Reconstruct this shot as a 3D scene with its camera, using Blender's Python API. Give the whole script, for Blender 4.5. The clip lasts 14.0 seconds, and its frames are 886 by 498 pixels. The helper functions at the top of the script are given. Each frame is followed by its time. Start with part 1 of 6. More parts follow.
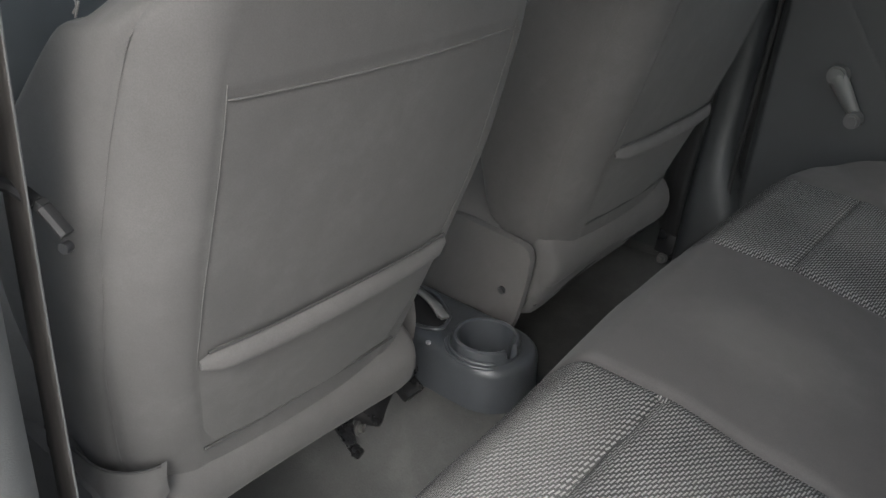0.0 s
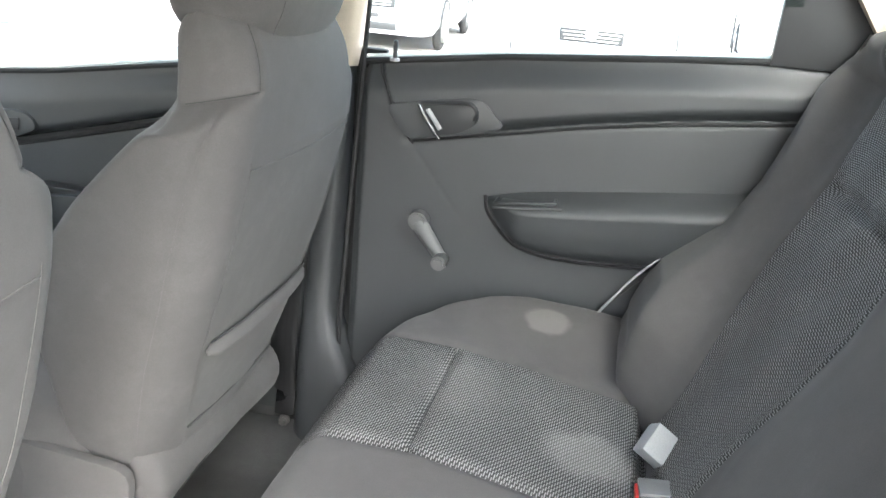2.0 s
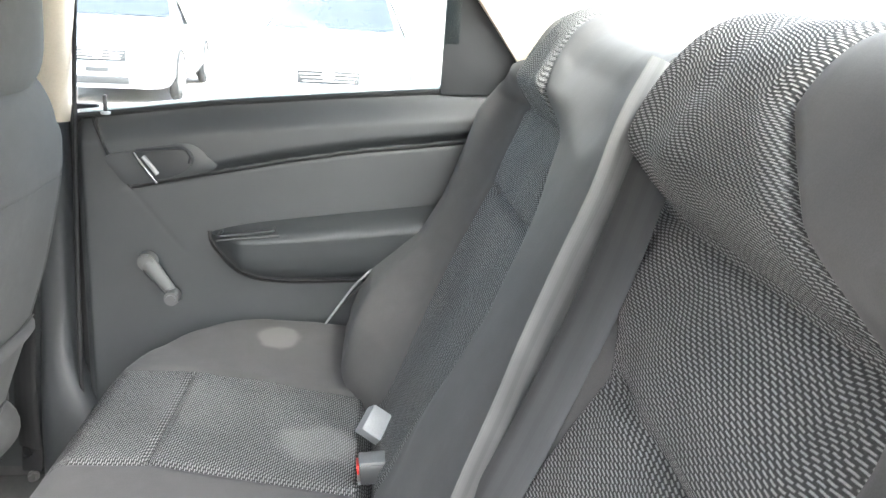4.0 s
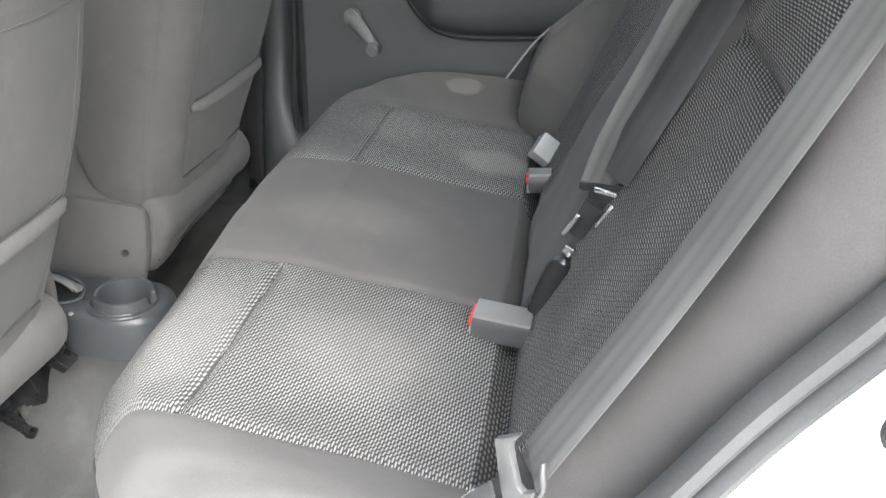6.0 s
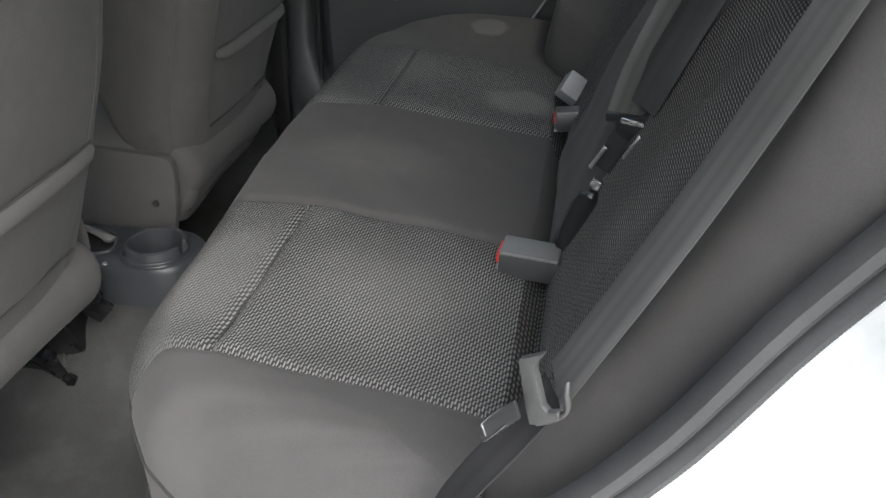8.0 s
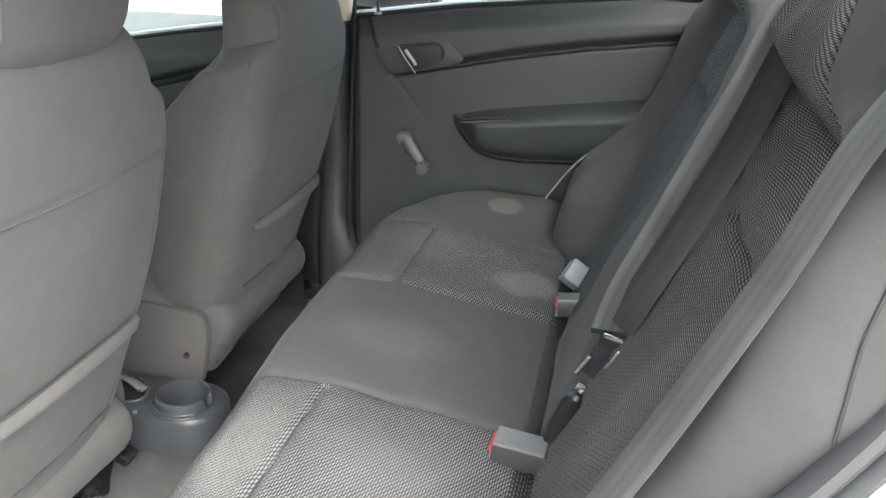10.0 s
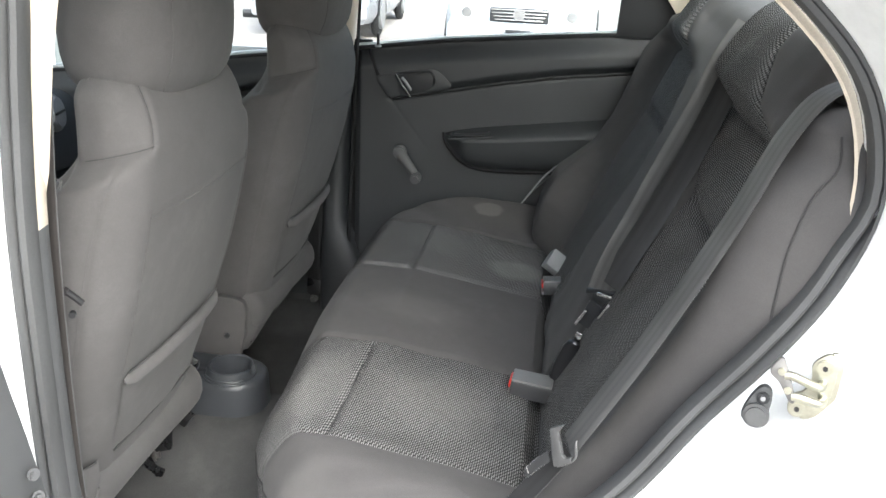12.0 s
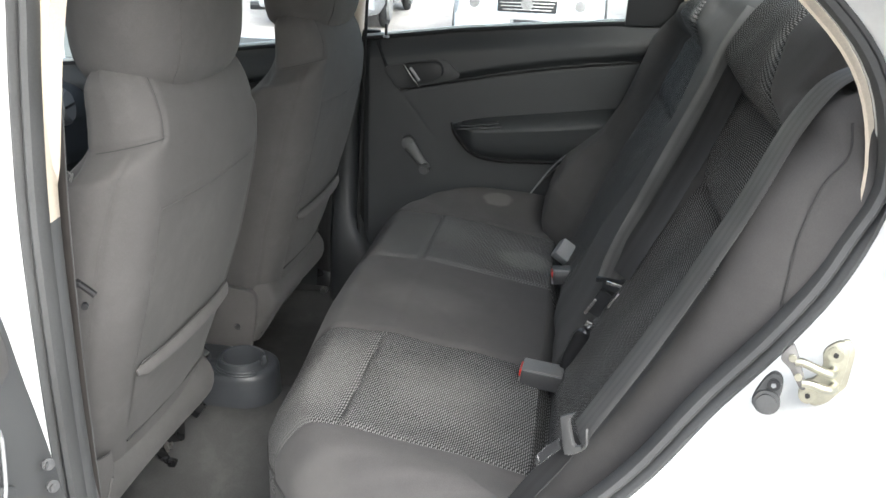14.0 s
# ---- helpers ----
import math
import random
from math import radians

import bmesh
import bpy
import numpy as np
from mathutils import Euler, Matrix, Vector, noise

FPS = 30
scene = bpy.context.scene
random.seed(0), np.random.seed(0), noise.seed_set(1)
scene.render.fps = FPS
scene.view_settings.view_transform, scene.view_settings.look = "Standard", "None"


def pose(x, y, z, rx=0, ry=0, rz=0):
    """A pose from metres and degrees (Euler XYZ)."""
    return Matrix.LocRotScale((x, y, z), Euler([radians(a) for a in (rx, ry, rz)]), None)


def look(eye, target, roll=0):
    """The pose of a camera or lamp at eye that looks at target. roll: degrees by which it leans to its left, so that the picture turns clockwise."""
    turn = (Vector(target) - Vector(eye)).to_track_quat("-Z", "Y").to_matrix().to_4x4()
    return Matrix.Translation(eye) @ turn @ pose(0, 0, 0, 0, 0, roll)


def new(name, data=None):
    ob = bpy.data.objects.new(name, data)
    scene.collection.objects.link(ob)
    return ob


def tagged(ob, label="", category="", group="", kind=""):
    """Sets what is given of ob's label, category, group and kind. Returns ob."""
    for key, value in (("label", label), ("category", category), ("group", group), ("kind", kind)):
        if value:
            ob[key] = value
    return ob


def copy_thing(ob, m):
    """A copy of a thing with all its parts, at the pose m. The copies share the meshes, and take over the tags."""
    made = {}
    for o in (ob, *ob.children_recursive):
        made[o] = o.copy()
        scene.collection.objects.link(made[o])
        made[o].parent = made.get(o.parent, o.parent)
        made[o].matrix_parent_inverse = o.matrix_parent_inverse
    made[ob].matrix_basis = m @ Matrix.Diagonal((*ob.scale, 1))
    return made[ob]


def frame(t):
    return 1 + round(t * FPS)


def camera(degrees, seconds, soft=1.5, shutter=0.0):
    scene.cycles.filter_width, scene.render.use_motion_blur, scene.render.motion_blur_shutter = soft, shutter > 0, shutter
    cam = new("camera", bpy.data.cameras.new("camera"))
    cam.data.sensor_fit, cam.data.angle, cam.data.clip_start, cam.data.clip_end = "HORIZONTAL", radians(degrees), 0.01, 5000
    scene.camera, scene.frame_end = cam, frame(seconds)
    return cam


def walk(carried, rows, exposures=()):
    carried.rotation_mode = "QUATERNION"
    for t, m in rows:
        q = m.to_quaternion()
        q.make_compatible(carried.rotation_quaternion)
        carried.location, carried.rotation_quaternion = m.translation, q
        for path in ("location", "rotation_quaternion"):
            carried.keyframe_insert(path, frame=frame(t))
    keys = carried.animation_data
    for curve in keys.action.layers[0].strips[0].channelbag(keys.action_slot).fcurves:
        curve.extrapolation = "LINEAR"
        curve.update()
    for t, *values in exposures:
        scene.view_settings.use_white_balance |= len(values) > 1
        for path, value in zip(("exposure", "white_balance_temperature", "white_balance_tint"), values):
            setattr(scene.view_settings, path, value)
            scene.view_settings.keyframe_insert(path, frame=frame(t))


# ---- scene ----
cam = camera(53.5, 14.0)
PATH = [
    (0, (0.218, -0.815, 0.83), (-0.833, 0.609, -0.1), 4.5),
    (0.5, (0.165, -0.748, 0.84), (-0.76, 0.783, -0.055), 4.4),
    (1, (0.145, -0.702, 0.856), (-0.656, 0.939, 0.04), 4.5),
    (1.5, (0.165, -0.683, 0.878), (-0.463, 1.067, 0.142), 4.5),
    (2, (0.19, -0.679, 0.899), (-0.176, 1.174, 0.24), 5.2),
    (2.5, (0.2, -0.676, 0.919), (0.148, 1.238, 0.342), 4.3),
    (2.7, (0.197, -0.683, 0.922), (0.304, 1.246, 0.404), 4.7),
    (4.8, (0.32, -0.948, 0.912), (0.419, 0.955, 0.314), 1.4),
    (5, (0.317, -0.976, 0.908), (0.361, 0.913, 0.258), 1.2),
    (5.5, (0.328, -1.011, 0.875), (0.215, 0.83, 0.102), 0.7),
    (6, (0.307, -1.031, 0.831), (0.057, 0.741, -0.062), 1.3),
    (6.5, (0.287, -1.038, 0.784), (-0.104, 0.623, -0.259), 0.2),
    (7, (0.267, -1.062, 0.765), (-0.275, 0.493, -0.369), -1.9),
    (7.5, (0.28, -1.053, 0.778), (-0.206, 0.548, -0.319), -1.9),
    (8, (0.314, -1.034, 0.813), (-0.001, 0.678, -0.171), -1.1),
    (8.5, (0.344, -1.026, 0.863), (0.172, 0.784, 0.03), 0.3),
    (8.7, (0.358, -1.013, 0.881), (0.212, 0.827, 0.11), 0.7),
    (10.8, (0.314, -1.264, 0.957), (-0.192, 0.524, 0.217), 1.9),
    (11, (0.3, -1.321, 0.965), (-0.114, 0.487, 0.218), 2.2),
    (11.5, (0.27, -1.397, 0.985), (-0.072, 0.416, 0.213), 1.7),
    (12, (0.27, -1.413, 0.986), (0.027, 0.451, 0.302), 2.7),
    (12.5, (0.27, -1.415, 0.985), (0.017, 0.449, 0.307), 2.4),
    (13, (0.27, -1.415, 0.985), (0.008, 0.443, 0.294), 2.0),
    (13.5, (0.27, -1.414, 0.985), (0.006, 0.441, 0.286), 1.9),
    (14, (0.27, -1.415, 0.985), (0.008, 0.439, 0.281), 2.1),
]
EXPOSURES = [(t, stops, 6150, 7) for t, stops in ((0.0, 2.0), (0.6, 2.70), (1.0, 2.88), (1.5, 3.48), (2.5, 4.18), (4.8, 4.02), (5.5, 3.65), (6.0, 3.4), (6.5, 3.05), (7.0, 2.5), (7.5, 2.0), (8.0, 1.85), (8.7, 2.1), (11.0, 3.42), (11.5, 2.95), (12.0, 2.42), (12.5, 2.26), (14.0, 2.17))]
walk(cam, [(t, look(e, g, r)) for t, e, g, r in PATH], EXPOSURES)

# ---- world, sun ----
SUN_DIR = Vector((0.38, -0.65, 0.66)).normalized()
world = bpy.data.worlds.new("sky")
scene.world = world
world.use_nodes = True
_wn = world.node_tree
_sky = _wn.nodes.new("ShaderNodeTexSky")
_sky.sky_type = 'NISHITA'
_sky.sun_disc = False
_sky.sun_elevation = math.asin(SUN_DIR.z)
_sky.sun_rotation = math.atan2(SUN_DIR.x, SUN_DIR.y)
_sky.dust_density = 4.0
_sky.air_density = 1.2
_sky.ozone_density = 0.6
_wn.nodes["Background"].inputs[1].default_value = 0.15
_hs = _wn.nodes.new("ShaderNodeHueSaturation")      # overcast: the blue washed out
_hs.inputs["Saturation"].default_value = 0.55
_wn.links.new(_sky.outputs[0], _hs.inputs["Color"])
_wn.links.new(_hs.outputs[0], _wn.nodes["Background"].inputs[0])
_sl = bpy.data.lights.new("sun", 'SUN')
_sl.energy = 0.65
_sl.angle = radians(60)
_sl.color = (0.98, 0.99, 1.0)
sun = new("sun", _sl)
sun.matrix_world = look(SUN_DIR * 20, (0, 0, 0))


# ---- materials ----
def mat_new(name, col, rough=0.6, metal=0.0, spec=0.5):
    m = bpy.data.materials.new(name)
    m.use_nodes = True
    b = m.node_tree.nodes["Principled BSDF"]
    b.inputs["Base Color"].default_value = (*col, 1)
    b.inputs["Roughness"].default_value = rough
    b.inputs["Metallic"].default_value = metal
    b.inputs["Specular IOR Level"].default_value = spec
    return m, m.node_tree, b


def node(nt, kind, **kw):
    n = nt.nodes.new(kind)
    for k, v in kw.items():
        n.inputs[k.replace("_", " ")].default_value = v
    return n


def math_node(nt, op, a, b=None, c=None):
    n = nt.nodes.new("ShaderNodeMath")
    n.operation = op
    for i, v in enumerate((a, b, c)):
        if v is None:
            continue
        if isinstance(v, (int, float)):
            n.inputs[i].default_value = v
        else:
            nt.links.new(v, n.inputs[i])
    return n.outputs[0]


def ramp(nt, fac, stops):
    r = nt.nodes.new("ShaderNodeValToRGB")
    e = r.color_ramp.elements
    while len(e) < len(stops):
        e.new(0.5)
    for el, (p, c) in zip(e, stops):
        el.position = p
        el.color = (*c, 1)
    nt.links.new(fac, r.inputs[0])
    return r.outputs[0]


def grained(name, col, rough, fine, bump, stain=0.25, scale=6.0, spec=0.5, metal=0.0, rough_var=0.12):
    """A surface with a fine grain in relief and slow stains in colour and gloss."""
    m, nt, b = mat_new(name, col, rough, metal, spec)
    tc = nt.nodes.new("ShaderNodeTexCoord")
    n1 = node(nt, "ShaderNodeTexNoise", Scale=scale, Detail=5.0, Roughness=0.6)
    n2 = node(nt, "ShaderNodeTexNoise", Scale=fine, Detail=3.0, Roughness=0.6)
    for n in (n1, n2):
        nt.links.new(tc.outputs["Object"], n.inputs["Vector"])
    lo = tuple(c * (1 - stain) for c in col)
    hi = tuple(min(1, c * (1 + stain)) for c in col)
    c = ramp(nt, n1.outputs[0], [(0.3, lo), (0.7, hi)])
    mix = nt.nodes.new("ShaderNodeMix")
    mix.data_type = 'RGBA'
    mix.blend_type = 'MULTIPLY'
    mix.inputs[0].default_value = 0.35
    nt.links.new(c, mix.inputs[6])
    nt.links.new(ramp(nt, n2.outputs[0], [(0.3, (0.6, 0.6, 0.6)), (0.7, (1, 1, 1))]), mix.inputs[7])
    nt.links.new(mix.outputs[2], b.inputs["Base Color"])
    nt.links.new(math_node(nt, 'MULTIPLY_ADD', n1.outputs[0], rough_var * 2, rough - rough_var), b.inputs["Roughness"])
    bp = node(nt, "ShaderNodeBump", Strength=bump, Distance=0.001)
    nt.links.new(n2.outputs[0], bp.inputs["Height"])
    nt.links.new(bp.outputs[0], b.inputs["Normal"])
    return m


def spot_mask(nt, spots):
    """Soft-edged stains at given places: x, y, half sizes, strength, ring."""
    geo = nt.nodes.new("ShaderNodeNewGeometry")
    sp = nt.nodes.new("ShaderNodeSeparateXYZ")
    nt.links.new(geo.outputs["Position"], sp.inputs[0])
    wob = node(nt, "ShaderNodeTexNoise", Scale=38.0, Detail=3.0)
    nt.links.new(geo.outputs["Position"], wob.inputs["Vector"])
    total = None
    for x, y, a, b, amount, edge in spots:
        dx = math_node(nt, 'DIVIDE', math_node(nt, 'SUBTRACT', sp.outputs[0], x), a)
        dy = math_node(nt, 'DIVIDE', math_node(nt, 'SUBTRACT', sp.outputs[1], y), b)
        d = math_node(nt, 'SQRT', math_node(nt, 'ADD', math_node(nt, 'MULTIPLY', dx, dx), math_node(nt, 'MULTIPLY', dy, dy)))
        d = math_node(nt, 'ADD', d, math_node(nt, 'MULTIPLY_ADD', wob.outputs[0], 0.5, -0.25))
        mr = nt.nodes.new("ShaderNodeMapRange")
        mr.interpolation_type = 'SMOOTHSTEP'
        for i, v in enumerate((1.0 - edge, 1.0 + edge, amount, 0.0)):
            mr.inputs[i + 1].default_value = v
        nt.links.new(d, mr.inputs[0])
        total = mr.outputs[0] if total is None else math_node(nt, 'MAXIMUM', total, mr.outputs[0])
    return total


def add_spots(m, spots, col):
    """Lays pale stains over the base colour of a material."""
    nt = m.node_tree
    b = nt.nodes["Principled BSDF"]
    src = b.inputs["Base Color"].links[0].from_socket
    mix = nt.nodes.new("ShaderNodeMix")
    mix.data_type = 'RGBA'
    nt.links.new(spot_mask(nt, spots), mix.inputs[0])
    nt.links.new(src, mix.inputs[6])
    mix.inputs[7].default_value = (*col, 1)
    nt.links.new(mix.outputs[2], b.inputs["Base Color"])
    return m


def cloth(name, col, stain=0.14):
    """Plain woven trim cloth: tiny weave, dusty rubbed patches, soft sheen."""
    m, nt, b = mat_new(name, col, 0.95, 0, 0.2)
    b.inputs["Sheen Weight"].default_value = 0.06
    b.inputs["Sheen Roughness"].default_value = 0.5
    tc = nt.nodes.new("ShaderNodeTexCoord")
    n1 = node(nt, "ShaderNodeTexNoise", Scale=7.0, Detail=6.0, Roughness=0.65)
    n2 = node(nt, "ShaderNodeTexNoise", Scale=900.0, Detail=2.0)
    n3 = node(nt, "ShaderNodeTexNoise", Scale=45.0, Detail=4.0, Roughness=0.7)
    for n in (n1, n2, n3):
        nt.links.new(tc.outputs["Object"], n.inputs["Vector"])
    f = math_node(nt, 'MULTIPLY_ADD', n3.outputs[0], 0.35, math_node(nt, 'MULTIPLY', n1.outputs[0], 0.65))
    c = ramp(nt, f, [(0.3, tuple(v * (1 - stain) for v in col)), (0.55, col), (0.75, tuple(v * (1 + stain * 1.6) for v in col))])
    mix = nt.nodes.new("ShaderNodeMix")
    mix.data_type = 'RGBA'
    mix.blend_type = 'MULTIPLY'
    mix.inputs[0].default_value = 0.4
    nt.links.new(c, mix.inputs[6])
    nt.links.new(ramp(nt, n2.outputs[0], [(0.35, (0.72, 0.72, 0.72)), (0.65, (1, 1, 1))]), mix.inputs[7])
    nt.links.new(mix.outputs[2], b.inputs["Base Color"])
    bp = node(nt, "ShaderNodeBump", Strength=0.2, Distance=0.0004)
    nt.links.new(n2.outputs[0], bp.inputs["Height"])
    nt.links.new(bp.outputs[0], b.inputs["Normal"])
    return m


def dash_cloth(name, dark, light, length=0.0086, pitch=0.0028):
    """Ribbed insert cloth: rows of short light dashes in brick bond on a dark ground, laid out in metres along the surface."""
    m, nt, b = mat_new(name, dark, 0.9, 0, 0.25)
    uv = nt.nodes.new("ShaderNodeUVMap")
    sp = nt.nodes.new("ShaderNodeSeparateXYZ")
    nt.links.new(uv.outputs[0], sp.inputs[0])
    wob = node(nt, "ShaderNodeTexNoise", Scale=60.0, Detail=2.0)
    nt.links.new(uv.outputs[0], wob.inputs["Vector"])
    wv = math_node(nt, 'MULTIPLY_ADD', wob.outputs[0], 0.5, -0.25)
    vv = math_node(nt, 'MULTIPLY_ADD', sp.outputs[1], 1 / pitch, wv)
    row = math_node(nt, 'FLOOR', vv)
    fv = math_node(nt, 'SUBTRACT', vv, row)
    shift = math_node(nt, 'MULTIPLY', row, 0.5)
    uu = math_node(nt, 'MULTIPLY_ADD', sp.outputs[0], 1 / length, shift)
    fu = math_node(nt, 'FRACT', uu)
    # distance to the middle of a dash, slightly slanted
    du = math_node(nt, 'ABSOLUTE', math_node(nt, 'SUBTRACT', fu, 0.5))
    slant = math_node(nt, 'MULTIPLY', math_node(nt, 'SUBTRACT', fu, 0.5), 0.35)
    dv = math_node(nt, 'ABSOLUTE', math_node(nt, 'SUBTRACT', math_node(nt, 'SUBTRACT', fv, 0.5), slant))
    mr1 = nt.nodes.new("ShaderNodeMapRange")
    mr1.interpolation_type = 'SMOOTHSTEP'
    for i, v in enumerate((0.30, 0.46, 1.0, 0.0)):
        mr1.inputs[i + 1].default_value = v
    nt.links.new(du, mr1.inputs[0])
    mr2 = nt.nodes.new("ShaderNodeMapRange")
    mr2.interpolation_type = 'SMOOTHSTEP'
    for i, v in enumerate((0.10, 0.36, 1.0, 0.0)):
        mr2.inputs[i + 1].default_value = v
    nt.links.new(dv, mr2.inputs[0])
    mask = math_node(nt, 'MULTIPLY', mr1.outputs[0], mr2.outputs[0])
    tc = nt.nodes.new("ShaderNodeTexCoord")
    n1 = node(nt, "ShaderNodeTexNoise", Scale=9.0, Detail=5.0, Roughness=0.6)
    n2 = node(nt, "ShaderNodeTexNoise", Scale=700.0, Detail=2.0)
    for n in (n1, n2):
        nt.links.new(tc.outputs["Object"], n.inputs["Vector"])
    lit = ramp(nt, n1.outputs[0], [(0.3, tuple(v * 0.75 for v in light)), (0.7, light)])
    mix = nt.nodes.new("ShaderNodeMix")
    mix.data_type = 'RGBA'
    nt.links.new(mask, mix.inputs[0])
    mix.inputs[6].default_value = (*dark, 1)
    nt.links.new(lit, mix.inputs[7])
    mul = nt.nodes.new("ShaderNodeMix")
    mul.data_type = 'RGBA'
    mul.blend_type = 'MULTIPLY'
    mul.inputs[0].default_value = 0.4
    nt.links.new(mix.outputs[2], mul.inputs[6])
    nt.links.new(ramp(nt, n2.outputs[0], [(0.35, (0.5, 0.5, 0.5)), (0.65, (1, 1, 1))]), mul.inputs[7])
    nt.links.new(mul.outputs[2], b.inputs["Base Color"])
    bp = node(nt, "ShaderNodeBump", Strength=0.8, Distance=0.0012)
    nt.links.new(mask, bp.inputs["Height"])
    nt.links.new(bp.outputs[0], b.inputs["Normal"])
    return m


def webbing(name, col):
    """Woven belt: fine ribs along its length, with a soft shine."""
    m, nt, b = mat_new(name, col, 0.55, 0, 0.4)
    uv = nt.nodes.new("ShaderNodeUVMap")
    w = node(nt, "ShaderNodeTexWave", Scale=160.0, Distortion=0.4, Detail=1.0)
    w.bands_direction = 'X'
    nt.links.new(uv.outputs[0], w.inputs["Vector"])
    n1 = node(nt, "ShaderNodeTexNoise", Scale=14.0, Detail=4.0)
    nt.links.new(uv.outputs[0], n1.inputs["Vector"])
    c0 = ramp(nt, n1.outputs[0], [(0.3, tuple(v * 0.85 for v in col)), (0.7, tuple(v * 1.15 for v in col))])
    w2 = node(nt, "ShaderNodeTexWave", Scale=26.0, Distortion=0.3, Detail=1.0)      # four broad woven bands
    w2.bands_direction = 'X'
    nt.links.new(uv.outputs[0], w2.inputs["Vector"])
    band = nt.nodes.new("ShaderNodeMix")
    band.data_type = 'RGBA'
    band.blend_type = 'MULTIPLY'
    band.inputs[0].default_value = 1.0
    nt.links.new(c0, band.inputs[6])
    nt.links.new(ramp(nt, w2.outputs["Fac"], [(0.15, (0.84, 0.84, 0.84)), (0.6, (1.05, 1.05, 1.05))]), band.inputs[7])
    c = band.outputs[2]
    mul = nt.nodes.new("ShaderNodeMix")
    mul.data_type = 'RGBA'
    mul.blend_type = 'MULTIPLY'
    mul.inputs[0].default_value = 0.4
    nt.links.new(c, mul.inputs[6])
    nt.links.new(ramp(nt, w.outputs["Fac"], [(0.2, (0.85, 0.85, 0.85)), (0.8, (1, 1, 1))]), mul.inputs[7])
    nt.links.new(mul.outputs[2], b.inputs["Base Color"])
    bp = node(nt, "ShaderNodeBump", Strength=0.12, Distance=0.0003)
    nt.links.new(w.outputs["Fac"], bp.inputs["Height"])
    nt.links.new(bp.outputs[0], b.inputs["Normal"])
    return m


M_CLOTH = cloth("seat_cloth", (0.0815, 0.0788, 0.0778))
M_DASH = dash_cloth("insert_cloth", (0.039, 0.0386, 0.0384), (0.285, 0.282, 0.279))
M_BENCH = add_spots(cloth("bench_cloth", (0.0695, 0.0668, 0.0662)), [(0.118, 0.540, 0.033, 0.033, 0.28, 0.20), (0.05, -0.05, 0.08, 0.05, 0.10, 0.6), (-0.02, -0.56, 0.05, 0.03, 0.12, 0.6),
                                                                     (0.02, 0.30, 0.07, 0.10, 0.10, 0.7)], (0.26, 0.25, 0.235))
add_spots(M_DASH, [(-0.035, -0.35, 0.045, 0.085, 0.15, 0.6), (0.13, -0.33, 0.07, 0.06, 0.14, 0.8), (0.205, 0.235, 0.050, 0.045, 0.25, 0.35), (0.03, 0.30, 0.05, 0.06, 0.10, 0.7)], (0.36, 0.35, 0.33))
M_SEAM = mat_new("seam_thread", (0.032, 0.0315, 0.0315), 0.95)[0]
M_PLASTIC = grained("door_plastic", (0.0355, 0.0380, 0.0405), 0.48, 900.0, 0.25, 0.12, 4.0)
M_PLASTIC_DK = grained("dark_plastic", (0.022, 0.023, 0.025), 0.42, 800.0, 0.2, 0.15, 5.0, 0.35)
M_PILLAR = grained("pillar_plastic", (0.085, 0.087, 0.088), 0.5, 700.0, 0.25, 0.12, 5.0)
M_CONSOLE = grained("console_plastic", (0.042, 0.046, 0.052), 0.42, 700.0, 0.2, 0.12, 9.0)
M_BEIGE = grained("beige_trim", (0.62, 0.55, 0.45), 0.6, 600.0, 0.15, 0.06, 4.0)
M_HEAD = grained("headliner_felt", (0.60, 0.57, 0.51), 0.95, 500.0, 0.3, 0.05, 5.0)
M_CARPET = grained("carpet", (0.064, 0.065, 0.065), 0.95, 420.0, 0.9, 0.22, 7.0, 0.1)
M_SILLP = grained("worn_sill_plastic", (0.058, 0.058, 0.057), 0.6, 300.0, 0.3, 0.22, 14.0)


def scuffed(m, stretch, amount, col, soft=0.05):
    """Pale scraped patches over a material, drawn out along one axis."""
    nt = m.node_tree
    b = nt.nodes["Principled BSDF"]
    src = b.inputs["Base Color"].links[0].from_socket
    tc = nt.nodes.new("ShaderNodeTexCoord")
    mp = nt.nodes.new("ShaderNodeMapping")
    mp.inputs["Scale"].default_value = stretch
    nt.links.new(tc.outputs["Object"], mp.inputs[0])
    n1 = node(nt, "ShaderNodeTexNoise", Scale=1.0, Detail=5.0, Roughness=0.65)
    nt.links.new(mp.outputs[0], n1.inputs["Vector"])
    f = ramp(nt, n1.outputs[0], [(1 - amount, (0, 0, 0)), (1 - amount + soft, (1, 1, 1))])
    mix = nt.nodes.new("ShaderNodeMix")
    mix.data_type = 'RGBA'
    nt.links.new(f, mix.inputs[0])
    nt.links.new(src, mix.inputs[6])
    mix.inputs[7].default_value = (*col, 1)
    nt.links.new(mix.outputs[2], b.inputs["Base Color"])
    return m


